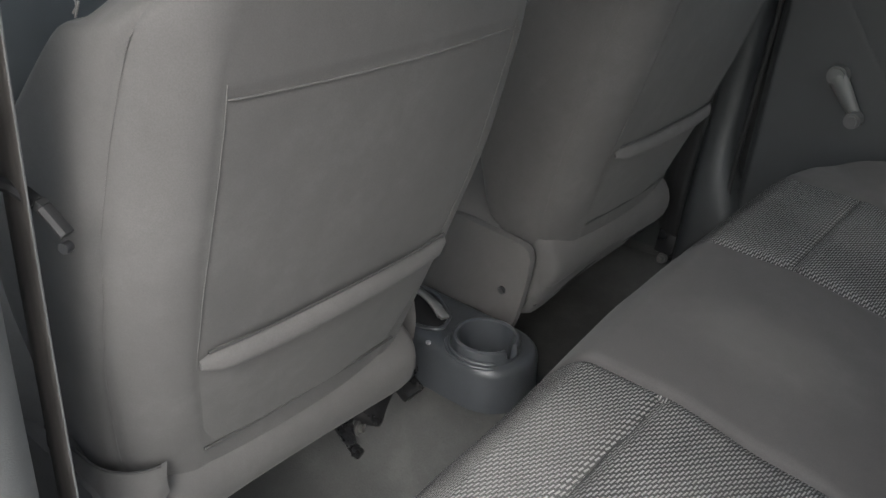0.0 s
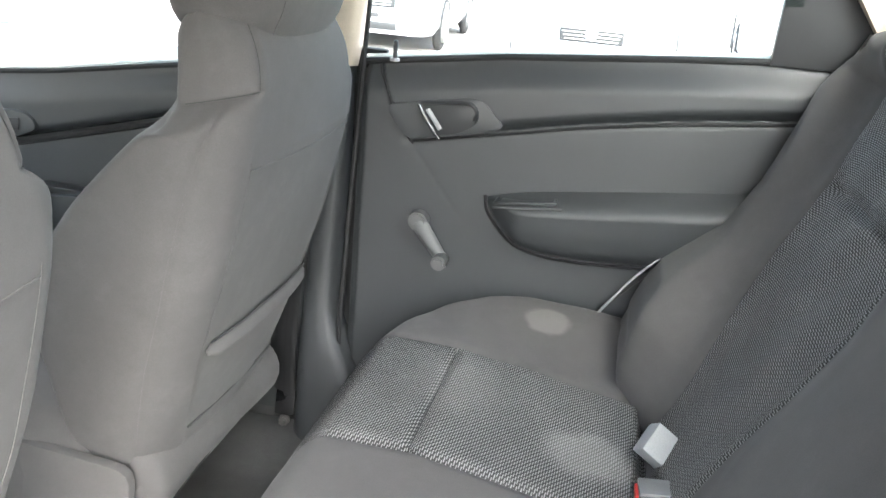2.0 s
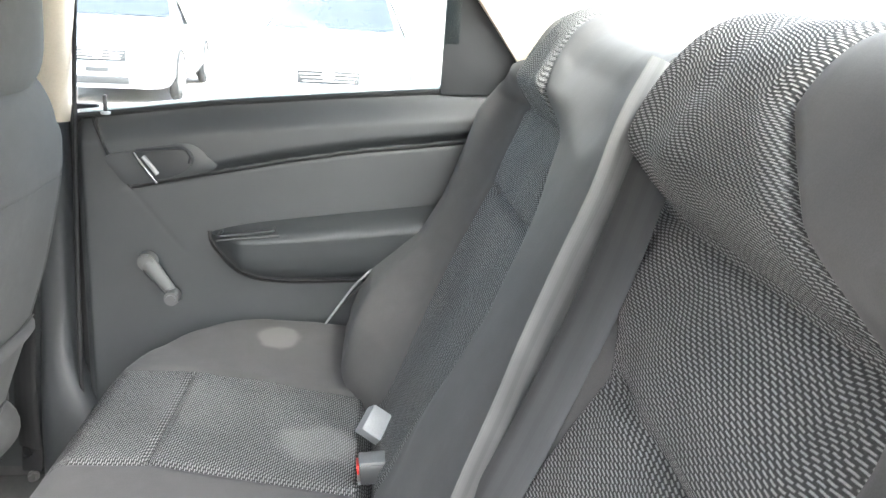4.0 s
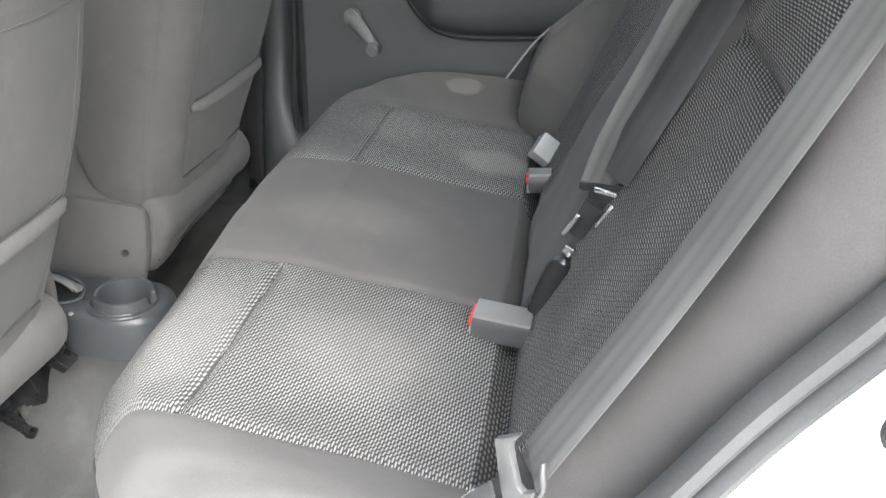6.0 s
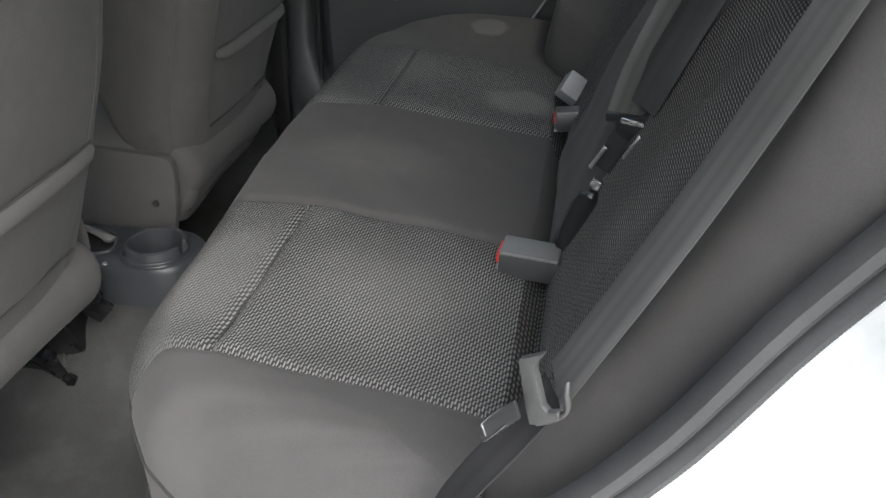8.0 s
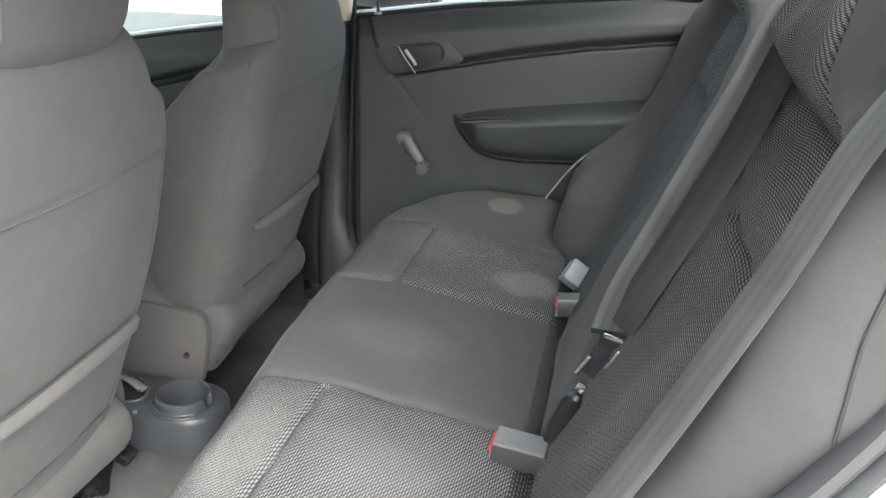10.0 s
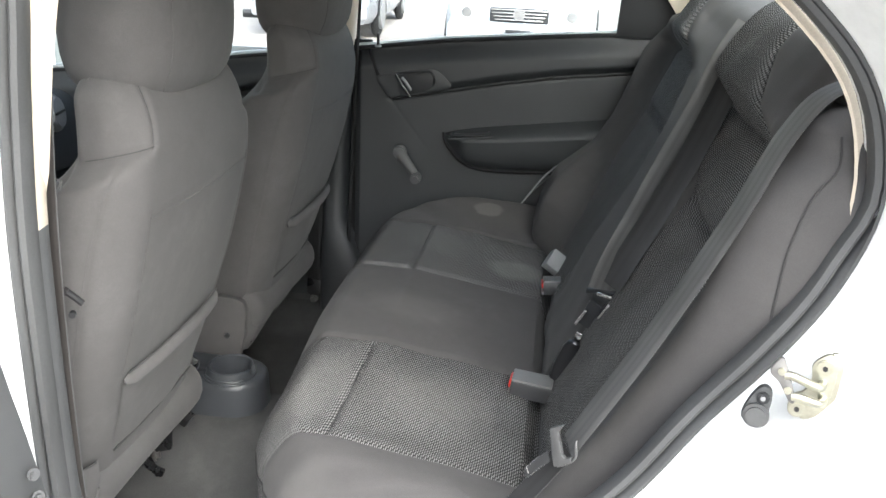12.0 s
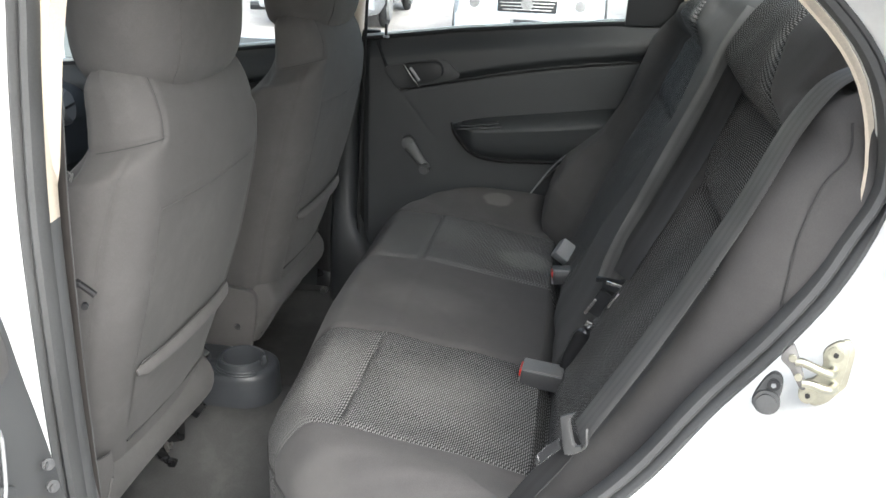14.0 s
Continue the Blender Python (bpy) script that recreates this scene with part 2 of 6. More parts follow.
scuffed(M_CARPET, (7, 7, 7), 0.50, (0.086, 0.0855, 0.083), 0.30)      # trodden dust
M_SILL_WORN = scuffed(grained("peeled_sill_plastic", (0.085, 0.085, 0.083), 0.55, 300.0, 0.4, 0.4, 16.0), (16, 55, 45), 0.46, (0.125, 0.123, 0.118))
M_RUBBER = grained("seal_rubber", (0.060, 0.061, 0.062), 0.6, 400.0, 0.2, 0.15, 8.0)
M_RUBBER_DK = grained("black_rubber", (0.02, 0.02, 0.021), 0.65, 400.0, 0.2, 0.15, 8.0, 0.2)
M_WHITE = grained("white_paint", (0.80, 0.81, 0.80), 0.25, 40.0, 0.0, 0.02, 3.0, 0.5, 0.0, 0.05)
M_WHITE.node_tree.nodes["Principled BSDF"].inputs["Coat Weight"].default_value = 0.6
M_BELT = webbing("grey_webbing", (0.083, 0.082, 0.081))
M_BELT_BK = webbing("black_webbing", (0.020, 0.020, 0.021))
M_BELT_DK = webbing("dark_webbing", (0.055, 0.053, 0.050))
M_BELT_BR = webbing("brown_webbing", (0.042, 0.038, 0.036))
M_CHROME = grained("chrome", (0.75, 0.75, 0.75), 0.15, 200.0, 0.05, 0.1, 20.0, 0.5, 1.0, 0.06)
M_ZINC = grained("zinc_plate", (0.46, 0.45, 0.37), 0.40, 220.0, 0.1, 0.2, 25.0, 0.5, 1.0)
M_STEEL_BK = grained("black_steel", (0.012, 0.012, 0.013), 0.28, 200.0, 0.15, 0.3, 25.0)
M_BUCKLE = grained("buckle_plastic", (0.045, 0.045, 0.046), 0.38, 500.0, 0.15, 0.15, 20.0)
M_BUCKLE_LT = grained("buckle_top_plastic", (0.15, 0.15, 0.148), 0.4, 500.0, 0.15, 0.1, 20.0)
M_GREY_LT = grained("light_grey_plastic", (0.27, 0.275, 0.28), 0.4, 500.0, 0.15, 0.1, 12.0)
M_TONGUE = grained("tongue_plastic", (0.060, 0.060, 0.061), 0.4, 500.0, 0.15, 0.1, 12.0)
M_STEEL_DULL = grained("dull_steel", (0.17, 0.165, 0.16), 0.5, 220.0, 0.15, 0.25, 40.0, 0.5, 0.7)
M_RED = grained("red_button", (0.55, 0.03, 0.02), 0.4, 300.0, 0.1, 0.1, 30.0)
M_DUST = grained("dry_leaf", (0.30, 0.24, 0.16), 0.9, 200.0, 0.4, 0.3, 60.0)


M_GLASS = bpy.data.materials.new("window_glass")
M_GLASS.use_nodes = True
_g = M_GLASS.node_tree
_g.nodes.remove(_g.nodes["Principled BSDF"])
_tr = node(_g, "ShaderNodeBsdfTransparent", Color=(0.93, 0.96, 0.95, 1))
_gl = node(_g, "ShaderNodeBsdfGlossy", Roughness=0.02)
_mx = node(_g, "ShaderNodeMixShader", Fac=0.05)
_g.links.new(_tr.outputs[0], _mx.inputs[1])
_g.links.new(_gl.outputs[0], _mx.inputs[2])
_g.links.new(_mx.outputs[0], _g.nodes["Material Output"].inputs[0])


# ---- builders ----
def part(name, data, material, parent=None, label="", smooth=True):
    """Links a bmesh or a mesh as one mesh object under a thing or a part."""
    if isinstance(data, bmesh.types.BMesh):
        me = bpy.data.meshes.new(name)
        bmesh.ops.recalc_face_normals(data, faces=data.faces)
        data.to_mesh(me)
        data.free()
    else:
        me = data
    if not me.materials:
        me.materials.append(material)
    if smooth:
        me.polygons.foreach_set("use_smooth", [True] * len(me.polygons))
        me.set_sharp_from_angle(angle=radians(40))
    ob = new(name, me)
    if parent is not None:
        ob.parent = parent
        ob.matrix_parent_inverse = parent.matrix_world.inverted()
    if label:
        tagged(ob, label)
    return ob


def thing(name, label, category, at=(0, 0, 0), group="", kind=""):
    e = new(name)
    e.location = at
    e.empty_display_size = 0.05
    bpy.context.view_layer.update()
    return tagged(e, label, category, group, kind)


def sheet(P, UV=None, mask=None, wrap=False):
    """A mesh from a grid of places P[i, j]; mask keeps some of its faces; wrap joins the last row i to the first."""
    n, k = P.shape[:2]
    idx = np.arange(n * k).reshape(n, k)
    a = idx if wrap else idx[:-1]
    bnx = np.roll(idx, -1, 0) if wrap else idx[1:]
    q = np.stack([a[:, :-1], bnx[:, :-1], bnx[:, 1:], a[:, 1:]], -1).reshape(-1, 4)
    if mask is not None:
        q = q[mask.reshape(-1)]
    used, inv = np.unique(q, return_inverse=True)
    q = inv.reshape(-1, 4)
    me = bpy.data.meshes.new("sheet")
    me.from_pydata(P.reshape(-1, 3)[used].tolist(), [], q.tolist())
    if UV is not None:
        lay = me.uv_layers.new(name="UVMap")
        lay.data.foreach_set("uv", UV.reshape(-1, 2)[used][q].reshape(-1))
    me.update()
    return me


def smooth01(a, b, x):
    t = np.clip((np.asarray(x, float) - a) / (b - a), 0, 1)
    return t * t * (3 - 2 * t)


def curve_through(pts, n, closed=False):
    """n places evenly spaced along a smooth line through pts."""
    p = np.array(pts, float)
    m = len(p)
    if closed:
        ext = np.vstack([p[-1], p, p[0], p[1]])
        segs = m
    else:
        ext = np.vstack([2 * p[0] - p[1], p, 2 * p[-1] - p[-2]])
        segs = m - 1
    out = []
    for i in range(segs):
        a, b, c, d = ext[i:i + 4]
        for t in np.linspace(0, 1, 24, endpoint=False):
            out.append(0.5 * (2 * b + (c - a) * t + (2 * a - 5 * b + 4 * c - d) * t * t + (3 * b - a - 3 * c + d) * t ** 3))
    out.append(p[0] if closed else p[-1])
    out = np.array(out)
    s = np.r_[0, np.cumsum(np.linalg.norm(np.diff(out, axis=0), axis=1))]
    g = np.linspace(0, s[-1], n + 1 if closed else n)
    if closed:
        g = g[:-1]
    return np.stack([np.interp(g, s, out[:, k]) for k in range(out.shape[1])], 1)


def tube(pts, r, n=None, sides=8, closed=False, flat=1.0, up=None):
    """A round or flattened bar along a smooth line."""
    n = n or max(8, len(pts) * 6)
    p = curve_through(pts, n, closed)
    if closed:
        d = np.roll(p, -1, 0) - np.roll(p, 1, 0)
    else:
        d = np.gradient(p, axis=0)
    d /= np.linalg.norm(d, axis=1)[:, None] + 1e-12
    ref = np.array(up if up is not None else (0.13, 0.2, 0.97), float)
    a = np.cross(d, ref)
    a /= np.linalg.norm(a, axis=1)[:, None] + 1e-12
    b = np.cross(a, d)
    ang = np.linspace(0, 2 * math.pi, sides, endpoint=False)
    rr = np.broadcast_to(np.asarray(r, float), (n,))
    P = p[:, None] + rr[:, None, None] * (np.cos(ang)[None, :, None] * a[:, None] + flat * np.sin(ang)[None, :, None] * b[:, None])
    bm = bmesh.new()
    vs = [[bm.verts.new(v) for v in ring] for ring in P]
    m = n if closed else n - 1
    for i in range(m):
        A, B = vs[i], vs[(i + 1) % n]
        for j in range(sides):
            bm.faces.new((A[j], A[(j + 1) % sides], B[(j + 1) % sides], B[j]))
    if not closed:
        bm.faces.new(vs[0])
        bm.faces.new(vs[-1])
    return bm


def ribbon(pts, width, thick, across, n=60):
    """A belt: a flat band along a smooth line; across gives the side direction at each given point."""
    p = curve_through(pts, n)
    c = curve_through(across, n)
    c /= np.linalg.norm(c, axis=1)[:, None]
    d = np.gradient(p, axis=0)
    d /= np.linalg.norm(d, axis=1)[:, None]
    c -= (c * d).sum(1)[:, None] * d
    c /= np.linalg.norm(c, axis=1)[:, None]
    nn = np.cross(d, c)
    s = np.r_[0, np.cumsum(np.linalg.norm(np.diff(p, axis=0), axis=1))]
    w = np.array([-0.5, -0.47, -0.2, 0.2, 0.47, 0.5, 0.47, 0.2, -0.2, -0.47, -0.5]) * width
    h = np.array([0, 1, 1, 1, 1, 0, -1, -1, -1, -1, 0]) * thick / 2
    P = p[:, None] + w[None, :, None] * c[:, None] + h[None, :, None] * nn[:, None]
    UV = np.stack([np.broadcast_to(w, (n, len(w))), np.broadcast_to(s[:, None], (n, len(w)))], -1)
    return sheet(P, UV)


def rbox(sx, sy, sz, r=0.004, seg=2, at=(0, 0, 0), rot=(0, 0, 0), taper=None):
    """A box with rounded edges; taper scales the top face."""
    bm = bmesh.new()
    bmesh.ops.create_cube(bm, size=1.0)
    for v in bm.verts:
        v.co = Vector((v.co.x * sx, v.co.y * sy, v.co.z * sz))
        if taper and v.co.z > 0:
            v.co.x *= taper[0]
            v.co.y *= taper[1]
    bmesh.ops.bevel(bm, geom=list(bm.edges), offset=r, segments=seg, profile=0.6, affect='EDGES')
    bm.transform(pose(*at, *rot))
    return bm


def rod(r, h, at=(0, 0, 0), rot=(0, 0, 0), n=24, r2=None, bev=0.0):
    bm = bmesh.new()
    bmesh.ops.create_cone(bm, cap_ends=True, segments=n, radius1=r, radius2=r if r2 is None else r2, depth=h)
    if bev:
        bmesh.ops.bevel(bm, geom=[e for e in bm.edges if abs(e.verts[0].co.z - e.verts[1].co.z) < 1e-6], offset=bev, segments=2, affect='EDGES')
    bm.transform(pose(*at, *rot))
    return bm


def merge(*bms):
    out = bmesh.new()
    for b in bms:
        me = bpy.data.meshes.new("tmp")
        b.to_mesh(me)
        b.free()
        out.from_mesh(me)
        bpy.data.meshes.remove(me)
    return out


def plate(outline, y0, y1, r=0.0, axis='y'):
    """A flat piece with the outline given in two coordinates, between two depths."""
    bm = bmesh.new()

    def put(a, b, d):
        return {'y': (a, d, b), 'x': (d, a, b), 'z': (a, b, d)}[axis]
    f = bm.faces.new([bm.verts.new(put(a, b, y0)) for a, b in outline])
    e = bmesh.ops.extrude_face_region(bm, geom=[f])
    off = Vector(put(0, 0, y1 - y0)) if axis != 'y' else Vector((0, y1 - y0, 0))
    bmesh.ops.translate(bm, verts=[v for v in e["geom"] if isinstance(v, bmesh.types.BMVert)], vec=off)
    if r:
        bmesh.ops.bevel(bm, geom=list(bm.edges), offset=r, segments=2, profile=0.6, affect='EDGES')
    return bm


def loft(rings, caps=True, closed=True):
    """Skins a list of rings of equal length."""
    bm = bmesh.new()
    vs = [[bm.verts.new(p) for p in ring] for ring in rings]
    k = len(vs[0])
    for A, B in zip(vs, vs[1:]):
        for j in range(k if closed else k - 1):
            bm.faces.new((A[j], A[(j + 1) % k], B[(j + 1) % k], B[j]))
    if caps:
        bm.faces.new(vs[0])
        bm.faces.new(vs[-1])
    return bm


def superring(cx, cy, cz, ax, ay, n=40, p=2.6):
    a = np.linspace(0, 2 * math.pi, n, endpoint=False)
    c, s = np.cos(a), np.sin(a)
    return np.stack([cx + ax * np.sign(c) * abs(c) ** (2 / p), cy + ay * np.sign(s) * abs(s) ** (2 / p), np.full(n, cz)], 1)


# ---- the shell of the car ----
YS = -0.665           # plane of the near door opening
YD = 0.65             # inner face of the far door
GROUND = -0.42

# line of the door seal, x and z, from the middle pillar down, along the sill and up the rear arch
SEAL = [(-0.213, 0.98), (-0.231, 0.88), (-0.241, 0.78), (-0.247, 0.68), (-0.248, 0.55), (-0.246, 0.40), (-0.241, 0.30), (-0.230, 0.232),
        (-0.202, 0.188), (-0.135, 0.166), (0.0, 0.165), (0.10, 0.185), (0.165, 0.245), (0.21, 0.315), (0.255, 0.375), (0.315, 0.425),
        (0.37, 0.49), (0.42, 0.57), (0.470, 0.640), (0.508, 0.706), (0.530, 0.776), (0.526, 0.832), (0.506, 0.885), (0.467, 0.931),
        (0.403, 0.980), (0.30, 1.025), (0.15, 1.06), (-0.02, 1.07), (-0.14, 1.05)]
RING = curve_through(SEAL, 150, closed=True)
_d = np.roll(RING, -1, 0) - np.roll(RING, 1, 0)
_d /= np.linalg.norm(_d, axis=1)[:, None]
OUTW = np.stack([-_d[:, 1], _d[:, 0]], 1)
if ((RING + OUTW * 0.02 - (0.1, 0.6)) ** 2).sum() < ((RING - (0.1, 0.6)) ** 2).sum():
    OUTW = -OUTW


def ring_at(off, y):
    q = RING + OUTW * (np.asarray(off)[:, None] if np.ndim(off) else off)
    return np.stack([q[:, 0], np.full(len(q), y), q[:, 1]], 1)


def ring_sheet(pairs):
    return sheet(np.stack([ring_at(o, y) for o, y in pairs], 1), wrap=True)


def make_shell():
    # floor pan with carpet
    xs, ys = np.linspace(-1.55, 0.45, 120), np.linspace(-0.66, 0.66, 90)
    X, Y = np.meshgrid(xs, ys, indexing='ij')
    Z = 0.105 * np.exp(-(Y / 0.15) ** 4) + 0.05 * smooth01(0.52, 0.66, abs(Y)) * smooth01(-0.95, -0.3, X)
    Z = np.maximum(Z, 0.10 * smooth01(-0.12, 0.02, X))
    rng = np.random.RandomState(3)
    Z = Z + 0.0015 * rng.rand(*Z.shape)
    tagged(part("floor", sheet(np.stack([X, Y, Z], -1)), M_CARPET), "dark grey worn car carpet covering the footwell", "carpet", kind="structure")
    xs, ys = np.linspace(0, 1, 20), np.linspace(-0.640, 0.640, 80)
    T, Y = np.meshgrid(xs, ys, indexing='ij')
    out = smooth01(0.40, 0.62, abs(Y))
    xb, xt = -0.178 + 0.045 * out, cushion_edges(Y) + 0.022
    Xh = xb + (xt - xb) * T + 0.003 * np.sin(Y * 30) * (1 - T)
    zb = 0.004 + 0.07 * out
    Zh = zb + (0.235 - zb) * T
    tagged(part("heel_board", sheet(np.stack([Xh, Y, Zh], -1)), M_SILLP), "scuffed grey heel board under the rear bench", "trim panel", kind="structure")
    slab = rbox(2.3, 1.5, 0.06, 0.01, at=(-0.4, 0, -0.045))
    tagged(part("floor_pan", slab, M_STEEL_BK), "black steel floor pan under the carpet", "floor", kind="structure")
    # roof with headliner
    xs, ys = np.linspace(-1.05, 0.53, 50), np.linspace(-0.66, 0.66, 40)
    X, Y = np.meshgrid(xs, ys, indexing='ij')
    Zr = 1.13 - 0.10 * (abs(Y) / 0.66) ** 3 - 0.16 * (abs(X + 0.15) / 0.93) ** 2.6
    tagged(part("ceiling", sheet(np.stack([X, Y, Zr], -1)), M_HEAD), "pale beige felt headliner", "headliner", kind="structure")
    tagged(part("roof", sheet(np.stack([X * 1.01, Y * 1.04, Zr + 0.035], -1)), M_WHITE), "white painted steel car roof", "roof", kind="structure")


def make_near_side():
    side = thing("body_side", "white painted car body side round the open rear door", "car body", kind="structure")
    # jamb and outer skin
    x, z = RING[:, 0], RING[:, 1]
    front = smooth01(-0.12, -0.22, x)
    rear = smooth01(0.1, 0.3, x)
    low = smooth01(0.3, 0.15, z) * (1 - rear)
    skin = 0.02 + 0.40 * rear * smooth01(1.05, 0.8, z) + 0.06 * front + 0.10 * low + 0.03
    P = np.stack([ring_at(-0.006, YS + 0.012), ring_at(0.003, YS - 0.004), ring_at(0.012 + 0.010 * rear, YS - 0.05), ring_at(0.028 + 0.016 * rear, YS - 0.115),
                  ring_at(0.046 + 0.012 * rear, YS - 0.142), ring_at(skin * 0.5 + 0.03, YS - 0.150), ring_at(skin + 0.03, YS - 0.148)], 1)
    part("jamb", sheet(P, wrap=True), M_WHITE, side, "white painted door jamb")
    # door seal: a fat lip on a flange
    sec = [(-0.014, 0.010), (-0.016, -0.002), (-0.013, -0.010), (-0.008, -0.012), (-0.005, -0.010), (-0.0045, -0.004), (-0.003, -0.004), (-0.002, -0.011),
           (0.002, -0.015), (0.006, -0.013), (0.008, -0.006), (0.007, 0.004)]
    high = smooth01(0.73, 0.80, z) * smooth01(0.30, 0.42, x)     # rear top of the opening, where the seal lies further out
    part("door_seal", ring_sheet([(o + 0.009 * high * (o < 0), YS + y) for o, y in sec]), M_RUBBER, side, "grey rubber door seal with a bulb lip")
    # inner trim of the jamb, running round behind the seal
    deep = 0.3 + 0.7 * smooth01(0.12, -0.15, x)
    P = np.stack([np.stack([x + OUTW[:, 0] * (o - 0.004 * high), YS + dd * deep, z + OUTW[:, 1] * (o - 0.004 * high)], 1) for o, dd in ((-0.010, 0.006), (-0.012, 0.015), (-0.010, 0.034), (-0.002, 0.046))], 1)
    mid = (z + np.roll(z, -1)) / 2
    mx = (x + np.roll(x, -1)) / 2
    upper = (mid > 0.685) & (mx < 0.1)
    rearup = (mid > 0.765) & (mx >= 0.1)
    sill = (mid < 0.20) & (mx < 0.20) & (mx > -0.15)
    rest = ~(upper | rearup | sill)
    for nm, sel, mt, lb in (("pillar_upper_trim", upper, M_BEIGE, "cream plastic upper pillar trim"), ("arch_trim", rearup, M_BEIGE, "cream plastic trim along the door arch"),
                            ("pillar_lower_trim", rest, M_PILLAR, "grey plastic lower pillar trim"), ("sill_edge", sill, M_SILL_WORN, "scuffed grey plastic sill edge")):
        part(nm, sheet(P, mask=np.repeat(sel[:, None], P.shape[1] - 1, 1), wrap=True), mt, side, lb)
    # middle pillar block behind its trim
    ring = [(-0.229, 0.246), (-0.244, 0.327), (-0.251, 0.40), (-0.254, 0.50), (-0.255, 0.60), (-0.256, 0.685)]
    rings = [[(xx - 0.07, YS + 0.02, zz), (xx + 0.008, YS + 0.015, zz), (xx + 0.012, YS + 0.036, zz), (xx - 0.01, YS + 0.047, zz), (xx - 0.07, YS + 0.050, zz)] for xx, zz in ring]
    part("pillar_cover", loft(rings), M_PILLAR, side, "grey plastic cover of the middle pillar")
    ring = [(-0.256, 0.69), (-0.243, 0.741), (-0.226, 0.853), (-0.215, 0.905), (-0.180, 1.06)]
    rings = [[(xx - 0.07, YS + 0.02, zz), (xx + 0.007, YS + 0.015, zz), (xx + 0.012, YS + 0.036, zz), (xx - 0.006, YS + 0.045, zz), (xx - 0.07, YS + 0.048, zz)] for xx, zz in ring]
    part("pillar_cover_upper", loft(rings), M_BEIGE, side, "cream plastic cover of the upper pillar")
    # worn sill plate
    xs, ys = np.linspace(-0.235, 0.16, 60), np.linspace(YS + 0.012, -0.575, 16)
    X, Y = np.meshgrid(xs, ys, indexing='ij')
    v = (Y - YS) / 0.09
    Z = 0.172 - 0.012 * v - 0.09 * smooth01(0.55, 1.0, v) + 0.05 * smooth01(0.05, 0.16, X) + 0.06 * smooth01(-0.17, -0.235, X)
    Z += 0.0022 * (np.sin(v * 34) > 0.2) * smooth01(-0.1, -0.08, X) * (v < 0.6)
    part("sill_plate", sheet(np.stack([X, Y, Z], -1)), M_SILL_WORN, side, "scuffed grey ribbed plastic sill plate")
    return side


def make_far_side():
    side = thing("body_far_side", "far side of the car body with pillars", "car body", kind="structure")
    # outer skin, pillars
    part("outer_skin", rbox(1.75, 0.02, 0.80, 0.008, at=(-0.22, 0.815, 0.28)), M_WHITE, side, "white painted body panel")
    # dark panel added to block the bright outer skin below the doors
    part("sill_filler", rbox(2.0, 0.03, 0.22, 0.006, at=(-0.45, 0.690, 0.09)), M_SILLP, side, "dark grey panel added to hide the bright outer skin")
    # middle pillar with its flared foot
    zz = np.linspace(0.03, 0.70, 24)
    rings = []
    for z in zz:
        flare = 0.085 * smooth01(0.31, 0.08, z)
        w = 0.030 + flare / 2
        cx = -0.283 + flare / 2 + (z - 0.3) * 0.015
        yy = 0.652 - 0.035 * smooth01(0.40, 0.1, z)
        r = superring(cx, yy + 0.045, z, w, 0.05, 28, 3.2)
        rings.append(r.tolist())
    part("pillar_trim", loft(rings), M_PLASTIC, side, "grey plastic lower pillar trim with flared foot")
    rings = [superring(-0.272 + (z - 0.7) * 0.12, 0.70 - (z - 0.7) * 0.22, z, 0.030, 0.035, 24, 3.0).tolist() for z in np.linspace(0.70, 1.08, 8)]
    part("pillar_trim_upper", loft(rings), M_BEIGE, side, "cream plastic upper pillar trim")
    # rear quarter pillar behind the far window
    rings = [[(0.49 + dx, 0.66 - 0.2 * (z - 0.7), z), (0.80 + dx, 0.60 - 0.2 * (z - 0.7), z), (0.80 + dx, 0.68 - 0.2 * (z - 0.7), z), (0.49 + dx, 0.72 - 0.2 * (z - 0.7), z)]
             for z, dx in ((0.70, 0.02), (0.80, 0.03), (0.95, -0.08), (1.09, -0.25))]
    part("quarter_pillar", loft(rings), M_BEIGE, side, "cream plastic rear quarter trim")
    rings = [[(0.62 + dx, -0.66 + 0.2 * (z - 0.7), z), (0.80 + dx, -0.60 + 0.2 * (z - 0.7), z), (0.80 + dx, -0.68 + 0.2 * (z - 0.7), z), (0.62 + dx, -0.70 + 0.2 * (z - 0.7), z)]
             for z, dx in ((0.70, 0.02), (0.80, 0.03), (0.95, -0.04), (1.05, -0.14))]
    part("quarter_pillar", loft(rings), M_BEIGE, side, "cream plastic rear quarter trim")
    # roof rail
    part("roof_rail", tube([(-1.0, 0.62, 0.96), (-0.5, 0.60, 1.05), (0.0, 0.60, 1.07), (0.3, 0.60, 1.04), (0.52, 0.60, 0.98)], 0.035, 40, 10), M_BEIGE, side, "cream roof rail trim")
    # windscreen pillar
    part("windscreen_pillar", tube([(-1.55, 0.66, 0.62), (-1.25, 0.64, 0.83), (-1.0, 0.62, 0.97)], 0.03, 20, 10), M_PILLAR, side)
    # parcel shelf and boot wall
    shelf = rbox(0.54, 1.26, 0.03, 0.006, at=(0.93, 0, 0.83))
    part("parcel_shelf", shelf, M_CARPET, side, "dark felt parcel shelf behind the seat")
    part("boot_wall", rbox(0.02, 1.30, 0.80, 0.004, at=(0.70, 0, 0.42)), M_CARPET, side)
    return side


